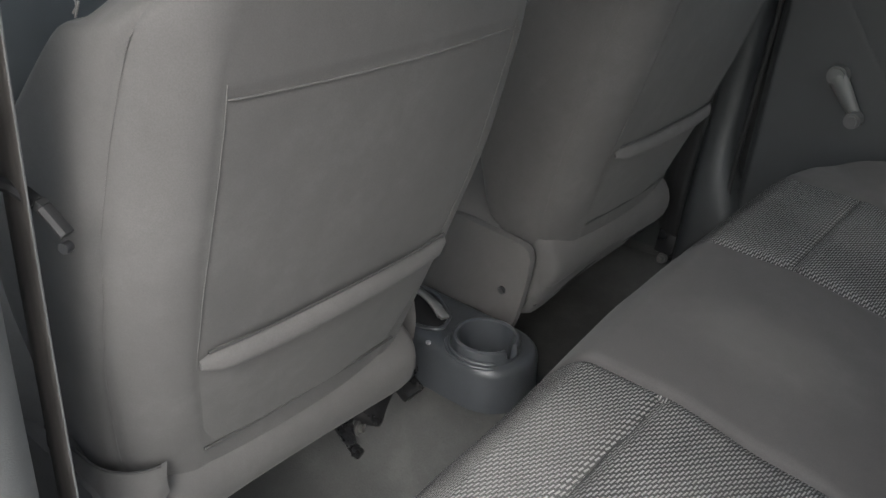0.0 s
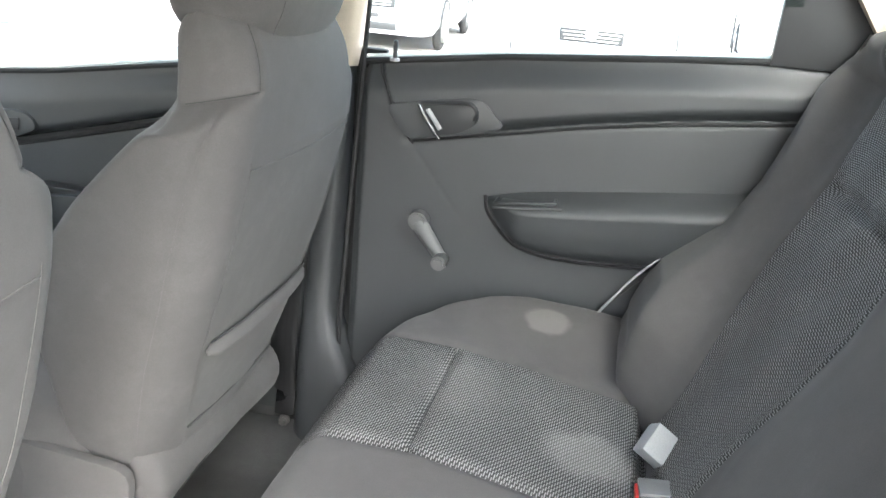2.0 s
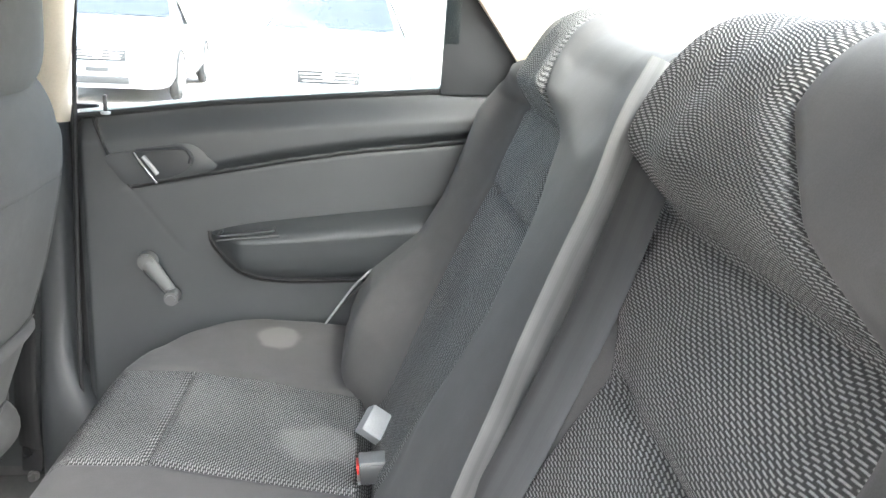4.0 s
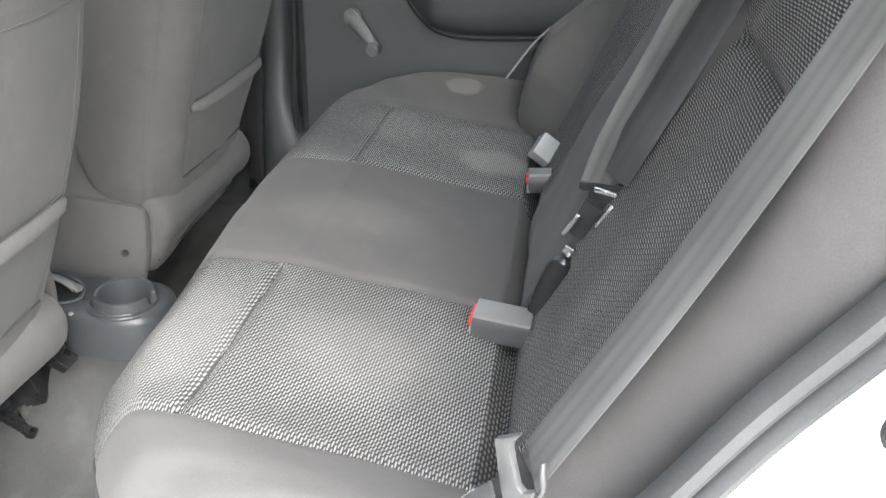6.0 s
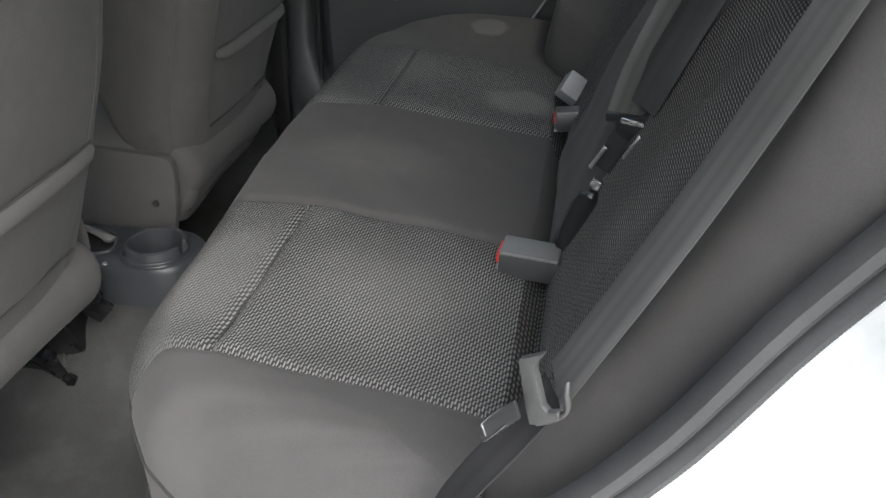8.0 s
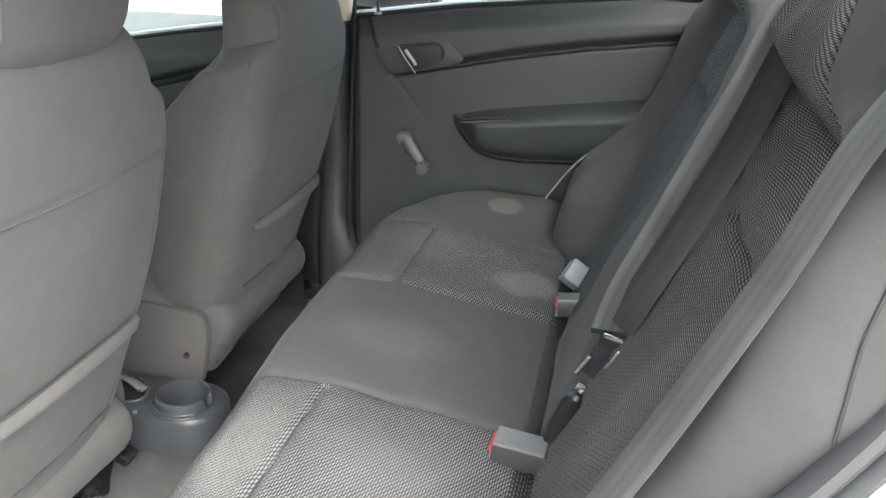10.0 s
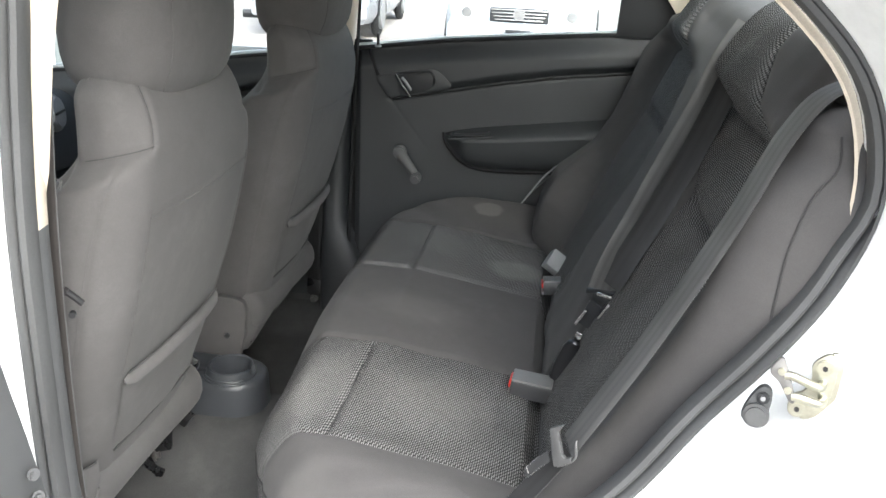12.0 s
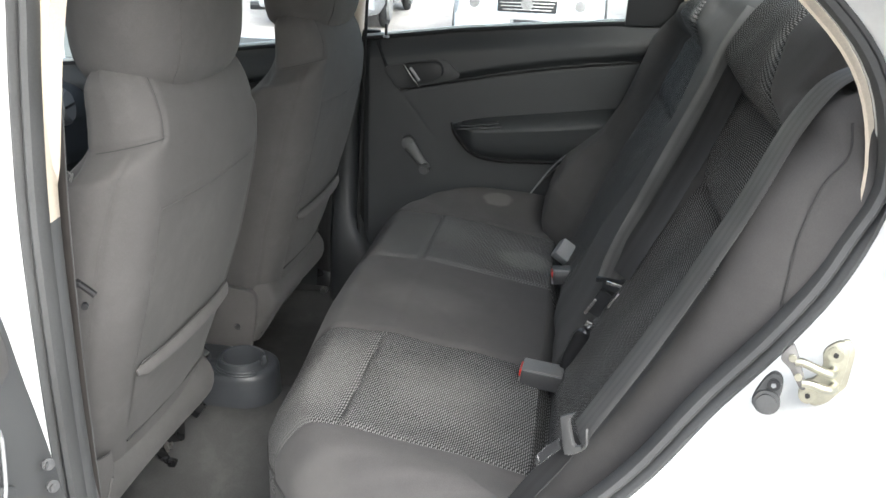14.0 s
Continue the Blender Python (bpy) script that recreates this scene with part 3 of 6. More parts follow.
def make_glass():
    def pane(name, pts, label):
        bm = bmesh.new()
        f = bm.faces.new([bm.verts.new(p) for p in pts])
        bmesh.ops.solidify(bm, geom=[f], thickness=0.004)
        o = part(name, bm, M_GLASS, None, smooth=False)
        tagged(o, label, "window", kind="structure")
        return o
    pane("window_1", [(1.18, -0.58, 0.86), (1.18, 0.58, 0.86), (0.535, 0.54, 1.072), (0.535, -0.54, 1.072)], "clear sloping rear window glass")
    pane("window_2", [(-1.62, -0.64, 0.60), (-1.62, 0.64, 0.60), (-1.06, 0.58, 0.99), (-1.06, -0.58, 0.99)], "clear sloping windscreen glass")


# ---- rear bench ----
def cushion_edges(y):
    """How far forward the bench cushion reaches at y."""
    a = abs(y)
    start = np.where(np.asarray(y) > 0, 0.38, 0.33)
    t = np.clip((a - start) / (0.645 - start), 0, 1)
    edge = -0.113 - 0.024 * smooth01(-0.35, 0.05, y) + 0.335 * (1 - np.sqrt(np.clip(1 - t ** 2.3, 0, 1)))
    near = np.interp(-np.asarray(y), [0.36, 0.410, 0.447, 0.486, 0.525, 0.558, 0.578, 0.597, 0.607, 0.618, 0.632, 0.645],
                     [-0.1125, -0.108, -0.094, -0.071, -0.040, 0.003, 0.044, 0.094, 0.136, 0.20, 0.25, 0.28])
    return np.where(np.asarray(y) < -0.36, near, edge)


SEAMS_C = (-0.486, -0.193, 0.128, 0.404)


def make_cushion(bench):
    half = 0.645
    ys = np.unique(np.r_[np.linspace(-half + 0.045, half - 0.045, 260), np.array(SEAMS_C)])
    e = 0.045 * np.sin(np.linspace(0, math.pi / 2, 12))[1:]
    ys = np.r_[-(half - 0.045) - e[::-1], ys, (half - 0.045) + e]
    drop_y = 0.045 * (1 - np.sqrt(np.clip(1 - (np.clip(abs(ys) - (half - 0.045), 0, None) / 0.045) ** 2, 0, 1)))
    ys = np.r_[-half, -half, -half, ys, half, half, half]
    drop_y = np.r_[0.22, 0.16, 0.09, drop_y, 0.09, 0.16, 0.22]
    # one profile per column: front face up, over the rounded edge, along the top
    nf, nr, nt = 16, 14, 110
    r = 0.055
    cols, uvs = [], []
    for y, dy in zip(ys, drop_y):
        # the outer insert seam leans inward towards the front
        lean = 0.014 * math.exp(-((y + 0.486) / 0.07) ** 2)
        yf = y + lean
        xf = float(cushion_edges(yf))
        a = np.linspace(0, math.pi / 2, nr)
        base = 0.12
        ztop0 = 0.352
        fz = np.linspace(base, ztop0 - r, nf, endpoint=False)
        fx = xf + (0.045 - 0.045 * float(smooth01(-0.36, -0.44, yf))) * ((ztop0 - r - fz) / 0.2) ** 1.5
        rx = xf + r * (1 - np.cos(a))
        rz = ztop0 - r + r * np.sin(a)
        tx = np.linspace(xf + r, 0.36, nt + 1)[1:]
        px = np.r_[fx, rx, tx]
        pz = np.r_[fz, rz, np.full(nt, ztop0)]
        top = smooth01(ztop0 - r, ztop0, pz)
        # crown and fall towards the back
        pz = pz + top * (0.027 * smooth01(xf, xf + 0.06, px) - 0.165 * np.clip(px - 0.02, 0, None) * (1 - 0.75 * smooth01(0.46, 0.58, abs(y))))
        pz = pz + top * (0.008 if y > 0 else 0.016) * float(smooth01(0.42, 0.55, abs(y))) * smooth01(-0.08, 0.05, px) * smooth01(0.30, 0.16, px)
        pz = pz - 0.040 * smooth01(0.256, 0.274, px)
        # padding between the seams
        for s in SEAMS_C:
            pz = pz - top * 0.0050 * math.exp(-((y - s) / 0.006) ** 2)
            px = px + (1 - top) * 0.0045 * math.exp(-((y - s) / 0.006) ** 2)
        ins = 1.0 if (SEAMS_C[0] < y < SEAMS_C[1] or SEAMS_C[2] < y < SEAMS_C[3]) else 0.0
        pz = pz - top * ins * 0.0065 * np.exp(-((px - 0.010) / 0.0055) ** 2)
        # the near corner falls in a wide round from the top to the welt
        if yf < -0.34:
            slope = float(cushion_edges(yf - 0.006) - cushion_edges(yf + 0.006)) / 0.012
            d = np.clip((px - xf) / math.hypot(1, slope) / 0.09, 0, 1)
            cap = ztop0 - r + 0.088 * np.sqrt(1 - (1 - d) ** 2)
            pz = pz - float(smooth01(-0.44, -0.56, yf)) * np.clip(pz - np.maximum(cap, ztop0 - r), 0, None)
        for k in range(0, 6):
            pz = pz + top * 0.00035 * np.sin(px * (21 + 9 * k) + y * (13 + 11 * k) + k)
        pz = np.maximum(pz - dy * 1.0, 0.11)
        s = np.r_[0, np.cumsum(np.hypot(np.diff(px), np.diff(pz)))]
        cols.append(np.stack([px, y + lean * smooth01(0.09, -0.08, px), pz], 1))
        uvs.append(np.stack([np.full(len(px), y), px * 1.0 + np.minimum(s - s[nf + nr - 1], 0)], 1))
    P, UV = np.array(cols), np.array(uvs)
    yc = (ys[1:] + ys[:-1]) / 2
    k = P.shape[1] - 1
    row = np.arange(k)
    near = (yc > SEAMS_C[0]) & (yc < SEAMS_C[1])
    far = (yc > SEAMS_C[2]) & (yc < SEAMS_C[3])
    above = row >= nf - 4
    plain = ~((near | far)[:, None] & above[None, :])
    th = part("cushion", sheet(P, UV, plain), M_BENCH, bench, "plain dark grey cloth cushion")
    for sel, nm in ((near, "insert"), (far, "insert")):
        o = part(nm, sheet(P, UV, sel[:, None] & above[None, :]), M_DASH, th, "light-dashed woven insert cloth")
        line = []
        for i in np.flatnonzero(sel)[2:-2:6]:
            j = nf + nr + int(np.argmin(abs(P[i, nf + nr:, 0] - 0.010)))
            line.append(P[i, j] + np.array((0, 0, 0.0004)))
        # dark line in the cross seam stands for the shade of its valley
        part("insert_seam", tube(line, 0.0009, 60, 6), M_SEAM, o, "dark line for the shade in the cross seam")
    # welts along the front edge and corners
    i0 = nf - 1

    def welt(sel):
        q = P[:, i0][sel]
        return q + np.array([-0.001, 0, 0.0008])
    for sgn in (-1, 1):
        sel = (sgn * ys > 0.33) & (abs(ys) < half - 0.001)
        q = welt(sel)
        part("welt", tube(q[::2], 0.0018, 160, 8), M_SEAM, th, "dark sewn welt")
    return th


BENCH_MID = -0.034    # middle line of the bench


def back_insert(z):
    """Outer and inner edges of the two patterned inserts at a height."""
    no = np.interp(z, [0.36, 0.41, 0.49, 0.57, 0.665, 0.745, 0.772, 0.790, 0.815, 0.840, 0.862, 0.90], [-0.455, -0.468, -0.495, -0.511, -0.517, -0.513, -0.504, -0.480, -0.430, -0.385, -0.350, -0.340])
    ni = np.interp(z, [0.36, 0.60, 0.665, 0.70, 0.745, 0.775, 0.80, 0.83, 0.86, 0.90], [-0.193, -0.238, -0.245, -0.205, -0.150, -0.130, -0.125, -0.115, -0.110, -0.120])
    fo = np.interp(z, [0.36, 0.41, 0.49, 0.57, 0.665, 0.745, 0.772, 0.790, 0.815, 0.840, 0.862, 0.90], [0.345, 0.358, 0.412, 0.446, 0.462, 0.505, 0.520, 0.512, 0.490, 0.465, 0.450, 0.450])
    fi = np.interp(z, [0.36, 0.42, 0.53, 0.60, 0.654, 0.70, 0.76, 0.78, 0.80, 0.83, 0.86, 0.90], [0.125, 0.117, 0.102, 0.098, 0.120, 0.150, 0.205, 0.232, 0.260, 0.292, 0.325, 0.345])
    return (no, ni), (fi, fo)


# how far the side bolsters stand out of the back, by height: a fat lobe over the cushion, a waist, a shoulder
BOLSTER_Z = (0.30, 0.323, 0.35, 0.378, 0.41, 0.452, 0.49, 0.534, 0.60, 0.638, 0.736, 0.77)
BOLSTER_D = (0.0, 0.040, 0.060, 0.071, 0.076, 0.073, 0.055, 0.036, 0.033, 0.037, 0.053, 0.050)

BOLSTER_NEAR = (0.0, 0.020, 0.028, 0.030, 0.027, 0.021, 0.017, 0.019, 0.024, 0.029, 0.045, 0.043)


def make_backrest(bench):
    half = 0.648
    prof = np.array([(0.272, 0.29), (0.279, 0.345), (0.300, 0.385), (0.368, 0.52), (0.443, 0.665), (0.497, 0.775), (0.525, 0.845), (0.545, 0.885), (0.575, 0.900), (0.62, 0.895),
                     (0.655, 0.86), (0.67, 0.70), (0.67, 0.40)])
    pr = curve_through(prof, 230)
    s = np.r_[0, np.cumsum(np.linalg.norm(np.diff(pr, axis=0), axis=1))]
    tg = np.gradient(pr, axis=0)
    tg /= np.linalg.norm(tg, axis=1)[:, None]
    nrm = np.stack([-tg[:, 1], tg[:, 0]], 1)   # out of the cloth, forward
    itop = int(np.argmax(pr[:, 1]))
    row = np.arange(len(pr))
    frontal = smooth01(itop + 34, itop + 2, row)
    zl = pr[:, 1].copy()
    zl[itop:] = zl[itop]
    near_half = np.interp(zl, [0.50, 0.60, 0.66, 0.70, 0.74], [0.640, 0.646, 0.656, 0.664, 0.668])
    near_seam = np.interp(zl, [0.62, 0.66, 0.70, 0.74, 0.78, 0.84], [0.644, 0.653, 0.657, 0.656, 0.650, 0.642])
    # columns follow the insert edges
    (no, ni), (fi, fo) = back_insert(zl)
    bands, zone = [], []
    for k, (a, b, n) in enumerate(((-near_half, no, 46), (no, ni, 72), (ni, fi, 70), (fi, fo, 72), (fo, np.full(len(pr), half), 46))):
        u = np.linspace(0, 1, n + 1)
        if k == 0:
            u = 1 - np.cos(u * math.pi / 2)
        elif k == 4:
            u = np.sin(u * math.pi / 2)
        u = u if k == 4 else u[:-1]
        bands.append(a[None, :] + u[:, None] * (b - a)[None, :])
        zone += [k] * n
    Y = np.vstack(bands)
    zone = np.array(zone)
    S = np.broadcast_to(s, Y.shape)
    X0, Z0 = np.broadcast_to(pr[:, 0], Y.shape), np.broadcast_to(zl, Y.shape)
    M = abs(Y - BENCH_MID)
    A = abs(Y)
    out = np.maximum(no[None, :] - Y, Y - fo[None, :])      # over 0: outside the inserts
    inn = np.minimum(Y - ni[None, :], fi[None, :] - Y)      # over 0: between the inserts
    # soft side bolsters, thinner towards the cushion
    fat = np.where(Y > 0, np.interp(Z0, BOLSTER_Z, BOLSTER_D), np.interp(Z0, BOLSTER_Z, BOLSTER_NEAR))
    d = fat * np.where(Y > 0, smooth01(0.004, 0.105, out), smooth01(0.022, 0.112, out))
    # middle pad
    d = d + 0.015 * smooth01(-0.004, 0.06, inn) * smooth01(0.36, 0.5, Z0) * smooth01(0.89, 0.78, Z0)
    ins = smooth01(0.006, -0.035, out) * smooth01(0.006, -0.03, inn)
    d = d - 0.005 * ins * smooth01(0.80, 0.74, Z0)
    # headrests bulge forward from the upper cross seam
    up = smooth01(0.766, 0.815, Z0)
    crown = smooth01(itop + 26, itop - 34, row)[None, :]
    reach = np.where(Y > BENCH_MID, 0.22, 0.05)
    dome = (1 - smooth01(-0.03, 1, (inn + 0.03) / (reach + 0.03))) * smooth01(0.575, 0.50, M)
    d = np.where(Z0 > 0.766, d * (1 - up) + up * (0.043 * dome + 0.030 * smooth01(0.52, 0.56, M)) * crown, d)
    d = d + 0.006 * ins * up * crown
    # creases of the cross seams
    d = d - 0.011 * ins * np.exp(-((Z0 - 0.665 + 0.03 * (out + 0.13)) / 0.0065) ** 2) - 0.011 * smooth01(0.03, -0.02, inn) * smooth01(0.05, 0.0, out) * np.exp(-((Z0 - 0.776) / 0.0065) ** 2)
    d = d + 0.007 * ins * np.exp(-((Z0 - 0.715) / 0.03) ** 2)
    d = d - 0.0045 * (np.exp(-(out / 0.005) ** 2) + np.exp(-(inn / 0.005) ** 2)) * frontal
    # seam between headrest and the shoulder of the bolster, and the side seam
    zc = 0.838 + 0.30 * (A - 0.56)
    d = d - 0.011 * np.exp(-((Z0 - zc) / 0.006) ** 2) * smooth01(0.52, 0.56, A) + 0.010 * np.exp(-((Z0 - zc + 0.028) / 0.018) ** 2) * smooth01(0.52, 0.57, A)
    d = d - 0.0028 * np.exp(-((A - np.where(Y < 0, near_seam[None, :], 0.6462)) / 0.0016) ** 2) * frontal * smooth01(0.84, 0.82, Z0)
    for k in range(5):
        d = d + 0.0006 * np.sin(Y * (23 + 11 * k) + Z0 * (41 - 6 * k) + k)
    sd = np.clip((A - (np.where(Y < 0, near_half[None, :], half) - 0.06)) / 0.06, 0, 1)
    rnd = np.where(Y < 0, 0.095, 0.085) * (1 - np.sqrt(1 - sd ** 2 * 0.999)) + np.where(Y < 0, 0.03, 0.0) * smooth01(0.97, 1.0, sd)
    d = d * frontal - rnd * frontal
    X = X0 + d * nrm[None, :, 0]
    Z = np.broadcast_to(pr[:, 1], Y.shape) + d * nrm[None, :, 1]
    # the top line dips between and beside the heads
    dip = (0.016 * smooth01(0.02, 0.07, inn) + 0.03 * smooth01(0.57, 0.66, M)) * smooth01(0.80, 0.88, Z0)
    Z = Z - dip
    P = np.stack([X, Y, Z], -1)
    S = np.concatenate([np.zeros((len(Y), 1)), np.cumsum(np.linalg.norm(np.diff(P, axis=1), axis=2), 1)], 1)
    UV = np.stack([Y, S], -1)
    zc2 = np.broadcast_to((zl[1:] + zl[:-1]) / 2, (len(zone), len(pr) - 1))
    jc = np.broadcast_to(row[:-1], zc2.shape)
    zz = zone[:, None]
    front = (jc < itop + 16) & (zc2 > 0.33)
    isn, isf = (zz == 1) & front, (zz == 3) & front
    th = part("backrest", sheet(P, UV, ~(isn | isf)), M_BENCH, bench, "plain dark grey cloth backrest with moulded headrests")
    for sel in (isn, isf):
        for nm, lo, hi in (("lower_insert", 0.0, 0.665), ("upper_insert", 0.665, 0.776), ("headrest_insert", 0.776, 2.0)):
            part(nm, sheet(P, UV, sel & (zc2 >= lo) & (zc2 < hi)), M_DASH, th, "dark ribbed insert cloth with light dashes")
    for side in (-1, 1):
        line = []
        for z in np.linspace(0.62 if side < 0 else 0.45, 0.835, 14):
            j = int(np.argmin(abs(pr[:itop, 1] - z)))
            line.append([float(np.interp(0.6462 if side > 0 else -near_seam[j], Y[:, j], P[:, j, c])) for c in range(3)])
        line = np.array(line) + np.array((-0.0006, math.copysign(0.0005, side), 0.0003))
        part("seam", tube(line, 0.0011, 60, 6), M_SEAM, th, "dark stitched seam")
    return th


# ---- front seats ----
def make_front_seat():
    """Front seat seen from behind, built round y = 0."""
    th = thing("driver_seat", "grey cloth front seat with a map pocket on its back", "car seat", (-0.4, 0, 0.0), group="front seats")
    zs = np.unique(np.r_[0.235, 0.25, 0.28, 0.31, 0.35, 0.41, 0.45, 0.47, 0.50, 0.526, 0.54, 0.567, 0.595, 0.62, 0.64, 0.66, 0.67, np.linspace(0.68, 0.76, 33), 0.785, 0.80, 0.812])
    xr = np.interp(zs, [0.23, 0.31, 0.41, 0.5, 0.6, 0.65, 0.72, 0.745, 0.76, 0.78, 0.80, 0.812], [-0.318, -0.294, -0.264, -0.236, -0.211, -0.200, -0.193, -0.194, -0.196, -0.203, -0.215, -0.228])
    w = np.interp(zs, [0.23, 0.31, 0.41, 0.54, 0.66, 0.69, 0.705, 0.714, 0.720, 0.726, 0.730, 0.735, 0.745, 0.76, 0.785, 0.80, 0.812], [0.175, 0.198, 0.212, 0.222, 0.213, 0.210, 0.207, 0.202, 0.195, 0.184, 0.175, 0.168, 0.166, 0.165, 0.161, 0.152, 0.136])
    f = np.interp(zs, [0.23, 0.31, 0.41, 0.54, 0.66, 0.70, 0.74, 0.78, 0.80], [0.10, 0.118, 0.145, 0.158, 0.155, 0.146, 0.128, 0.118, 0.112])
    dep = np.interp(zs, [0.23, 0.31, 0.45, 0.526, 0.567, 0.595, 0.64, 0.67, 0.695, 0.716, 0.76, 0.785, 0.80, 0.812], [0.075, 0.12, 0.182, 0.188, 0.172, 0.162, 0.134, 0.112, 0.094, 0.086, 0.080, 0.074, 0.064, 0.044])
    cor = np.interp(zs, [0.23, 0.41, 0.62, 0.66, 0.70, 0.80], [0.05, 0.075, 0.085, 0.075, 0.058, 0.05])
    fine = np.unique(np.round(np.r_[np.linspace(0.268, 0.812, 120), np.linspace(0.69, 0.76, 50)], 5))
    xr, w, f, dep, cor = [np.interp(fine, zs, c) for c in (xr, w, f, dep, cor)]
    even = np.linspace(fine[0], fine[-1], 400)
    for n_k, names in ((41, (dep, f, xr, cor)), (9, (w,))):
        ker = np.hanning(n_k) / np.hanning(n_k).sum()
        for c in names:
            c[:] = np.interp(fine, even, np.convolve(np.pad(np.interp(even, fine, c), n_k // 2, 'edge'), ker, 'valid'))

    def half_ring(x0, ww, ff, dd, cc, z):
        """From the middle of the back round one corner to the front; stitched lines are pressed in."""
        neck = float(smooth01(0.722, 0.736, z))
        back = [(x0 + 0.006 * (1 - (y / ff) ** 2), y) for y in np.linspace(0, ff, 14)]
        corner = []
        for t in np.linspace(0, math.pi / 2, 28)[1:]:
            sink = (1 - neck) * 0.0030 * math.exp(-((t - 1.106) / 0.075) ** 2) + neck * 0.0022 * math.exp(-((t - 0.349) / 0.07) ** 2)
            corner.append((x0 - cc * (1 - math.cos(t)) - sink * math.cos(t), ff + (ww - ff) * math.sin(t) - sink * math.sin(t)))
        side = [(x0 - cc - (dd - cc) * u, ww - 0.004 * u) for u in np.linspace(0, 1, 14)[1:]]
        fr = [(x0 - dd - (0.02 + 0.17 * dd) * math.sin(t), (ww - 0.004) * math.cos(t)) for t in np.linspace(0, math.pi / 2, 12)[1:]]
        return back + corner + side + fr
    rings = []
    for i, z in enumerate(fine):
        h = half_ring(xr[i], w[i], f[i], dep[i], cor[i], z)
        ring = []
        for x, y in h:
            # cross seam and panel line pressed in, shoulder falling towards the front
            x2 = x - 0.0018 * math.exp(-((z - 0.650) / 0.004) ** 2) * float(smooth01(0.165, 0.150, y))
            x2 -= 0.0010 * math.exp(-((y - min(0.160, f[i] + 0.004)) / 0.004) ** 2) * float(smooth01(0.70, 0.66, z))
            fall = 0.30 * (xr[i] - x) * math.exp(-((z - 0.722) / 0.026) ** 2) * float(smooth01(0.10, 0.16, y))
            # groove under the neck where the shoulder cap is sewn on
            gro = 0.0035 * math.exp(-((z - 0.7335) / 0.0035) ** 2) * float(smooth01(0.125, 0.150, y))
            ring.append((x2, y - gro, z - fall))
        ring = ring + [(x, -y, z2) for x, y, z2 in ring[-2:0:-1]]
        rings.append(ring)
    part("backrest", loft(rings), M_CLOTH, th, "plain grey seat cloth")

    def back_x(z, y=0.0):
        i = np.interp(z, fine, np.arange(len(fine)))
        x0, ff, ww, cc = (np.interp(i, np.arange(len(fine)), c) for c in (xr, f, w, cor))
        if abs(y) <= ff:
            return x0 + 0.006 * (1 - (y / ff) ** 2)
        t = math.asin(min(1, (abs(y) - ff) / (ww - ff)))
        return x0 - cc * (1 - math.cos(t))
    for sg in (-1, 1):
        line = [(back_x(z, 0.158) + 0.0002, sg * min(0.158, float(np.interp(z, fine, f)) + 0.004), z) for z in np.linspace(0.30, 0.66, 16)]
        part("seam", tube(line, 0.0004, 50, 6), M_CLOTH, th)
        def on(z, i):
            k = float(np.interp(z, fine, np.arange(len(fine))))
            k0 = min(int(k), len(fine) - 2)
            p = Vector(rings[k0][i]).lerp(Vector(rings[k0 + 1][i]), k - k0)
            return (p.x, sg * (p.y + 0.0004), p.z)
        part("corner_seam", tube([on(z, 32) for z in np.linspace(0.30, 0.726, 16)], 0.0005, 70, 6), M_CLOTH, th)
        part("neck_seam", tube([on(z, 19) for z in np.linspace(0.735, 0.806, 6)], 0.0006, 24, 6), M_SEAM, th)
        part("cap_seam", tube([on(0.7335, i) for i in range(19, 53, 2)], 0.0007, 40, 6), M_SEAM, th)
    line = [(back_x(0.650, y) + 0.0002, y, 0.650 - 0.003 * math.cos(y * 9)) for y in np.linspace(-0.157, 0.157, 10)]
    part("cross_seam", tube(line, 0.0009, 40, 6), M_CLOTH, th)
    # map pocket: a panel a little proud of the back, with a gathered hem
    ys, zz = np.linspace(-0.150, 0.150, 40), np.linspace(0.300, 0.422, 30)
    Yg, Zg = np.meshgrid(ys, zz, indexing='ij')
    X = np.array([[back_x(z, y) for z in zz] for y in ys])
    v = (Zg - 0.300) / 0.118
    lim = np.interp(zz, fine, f) + 0.006
    Yg = np.clip(Yg / 0.15, -1, 1) * np.minimum(0.150, lim)[None, :]
    puff = 0.003 + 0.010 * v * (1 - (Yg / 0.158) ** 2) + 0.0008 * np.sin(Yg * 60 + v * 3)
    part("map_pocket", sheet(np.stack([X + puff, Yg, Zg], -1)), M_CLOTH, th, "grey cloth map pocket")
    line = [(back_x(0.418, y) + 0.006 + 0.010 * (1 - (y / 0.158) ** 2), y, 0.423 + 0.002 * math.cos(y * 20)) for y in np.linspace(-0.152, 0.152, 12)]
    part("pocket_hem", tube(line, [0.004, 0.007] + [0.0105] * 36 + [0.007, 0.004], 40, 12, flat=0.42, up=(1, 0, 0.25)), M_CLOTH, th, "gathered elastic pocket hem")
    # dark line above the hem: shade of the pocket opening drawn in
    line = [(back_x(0.434, y) + 0.0035 + 0.006 * (1 - (y / 0.158) ** 2), y, 0.4335 + 0.002 * math.cos(y * 20)) for y in np.linspace(-0.146, 0.146, 12)]
    part("pocket_shade", tube(line, 0.0014, 40, 6), M_SEAM, th, "dark line for the shade in the pocket opening")
    # roll of the seat cover under the back
    line = [(-0.345 + 0.003 * math.sin(9 * y), y, 0.243 - 0.006 * (y / 0.18) ** 2) for y in np.linspace(-0.184, 0.184, 9)]
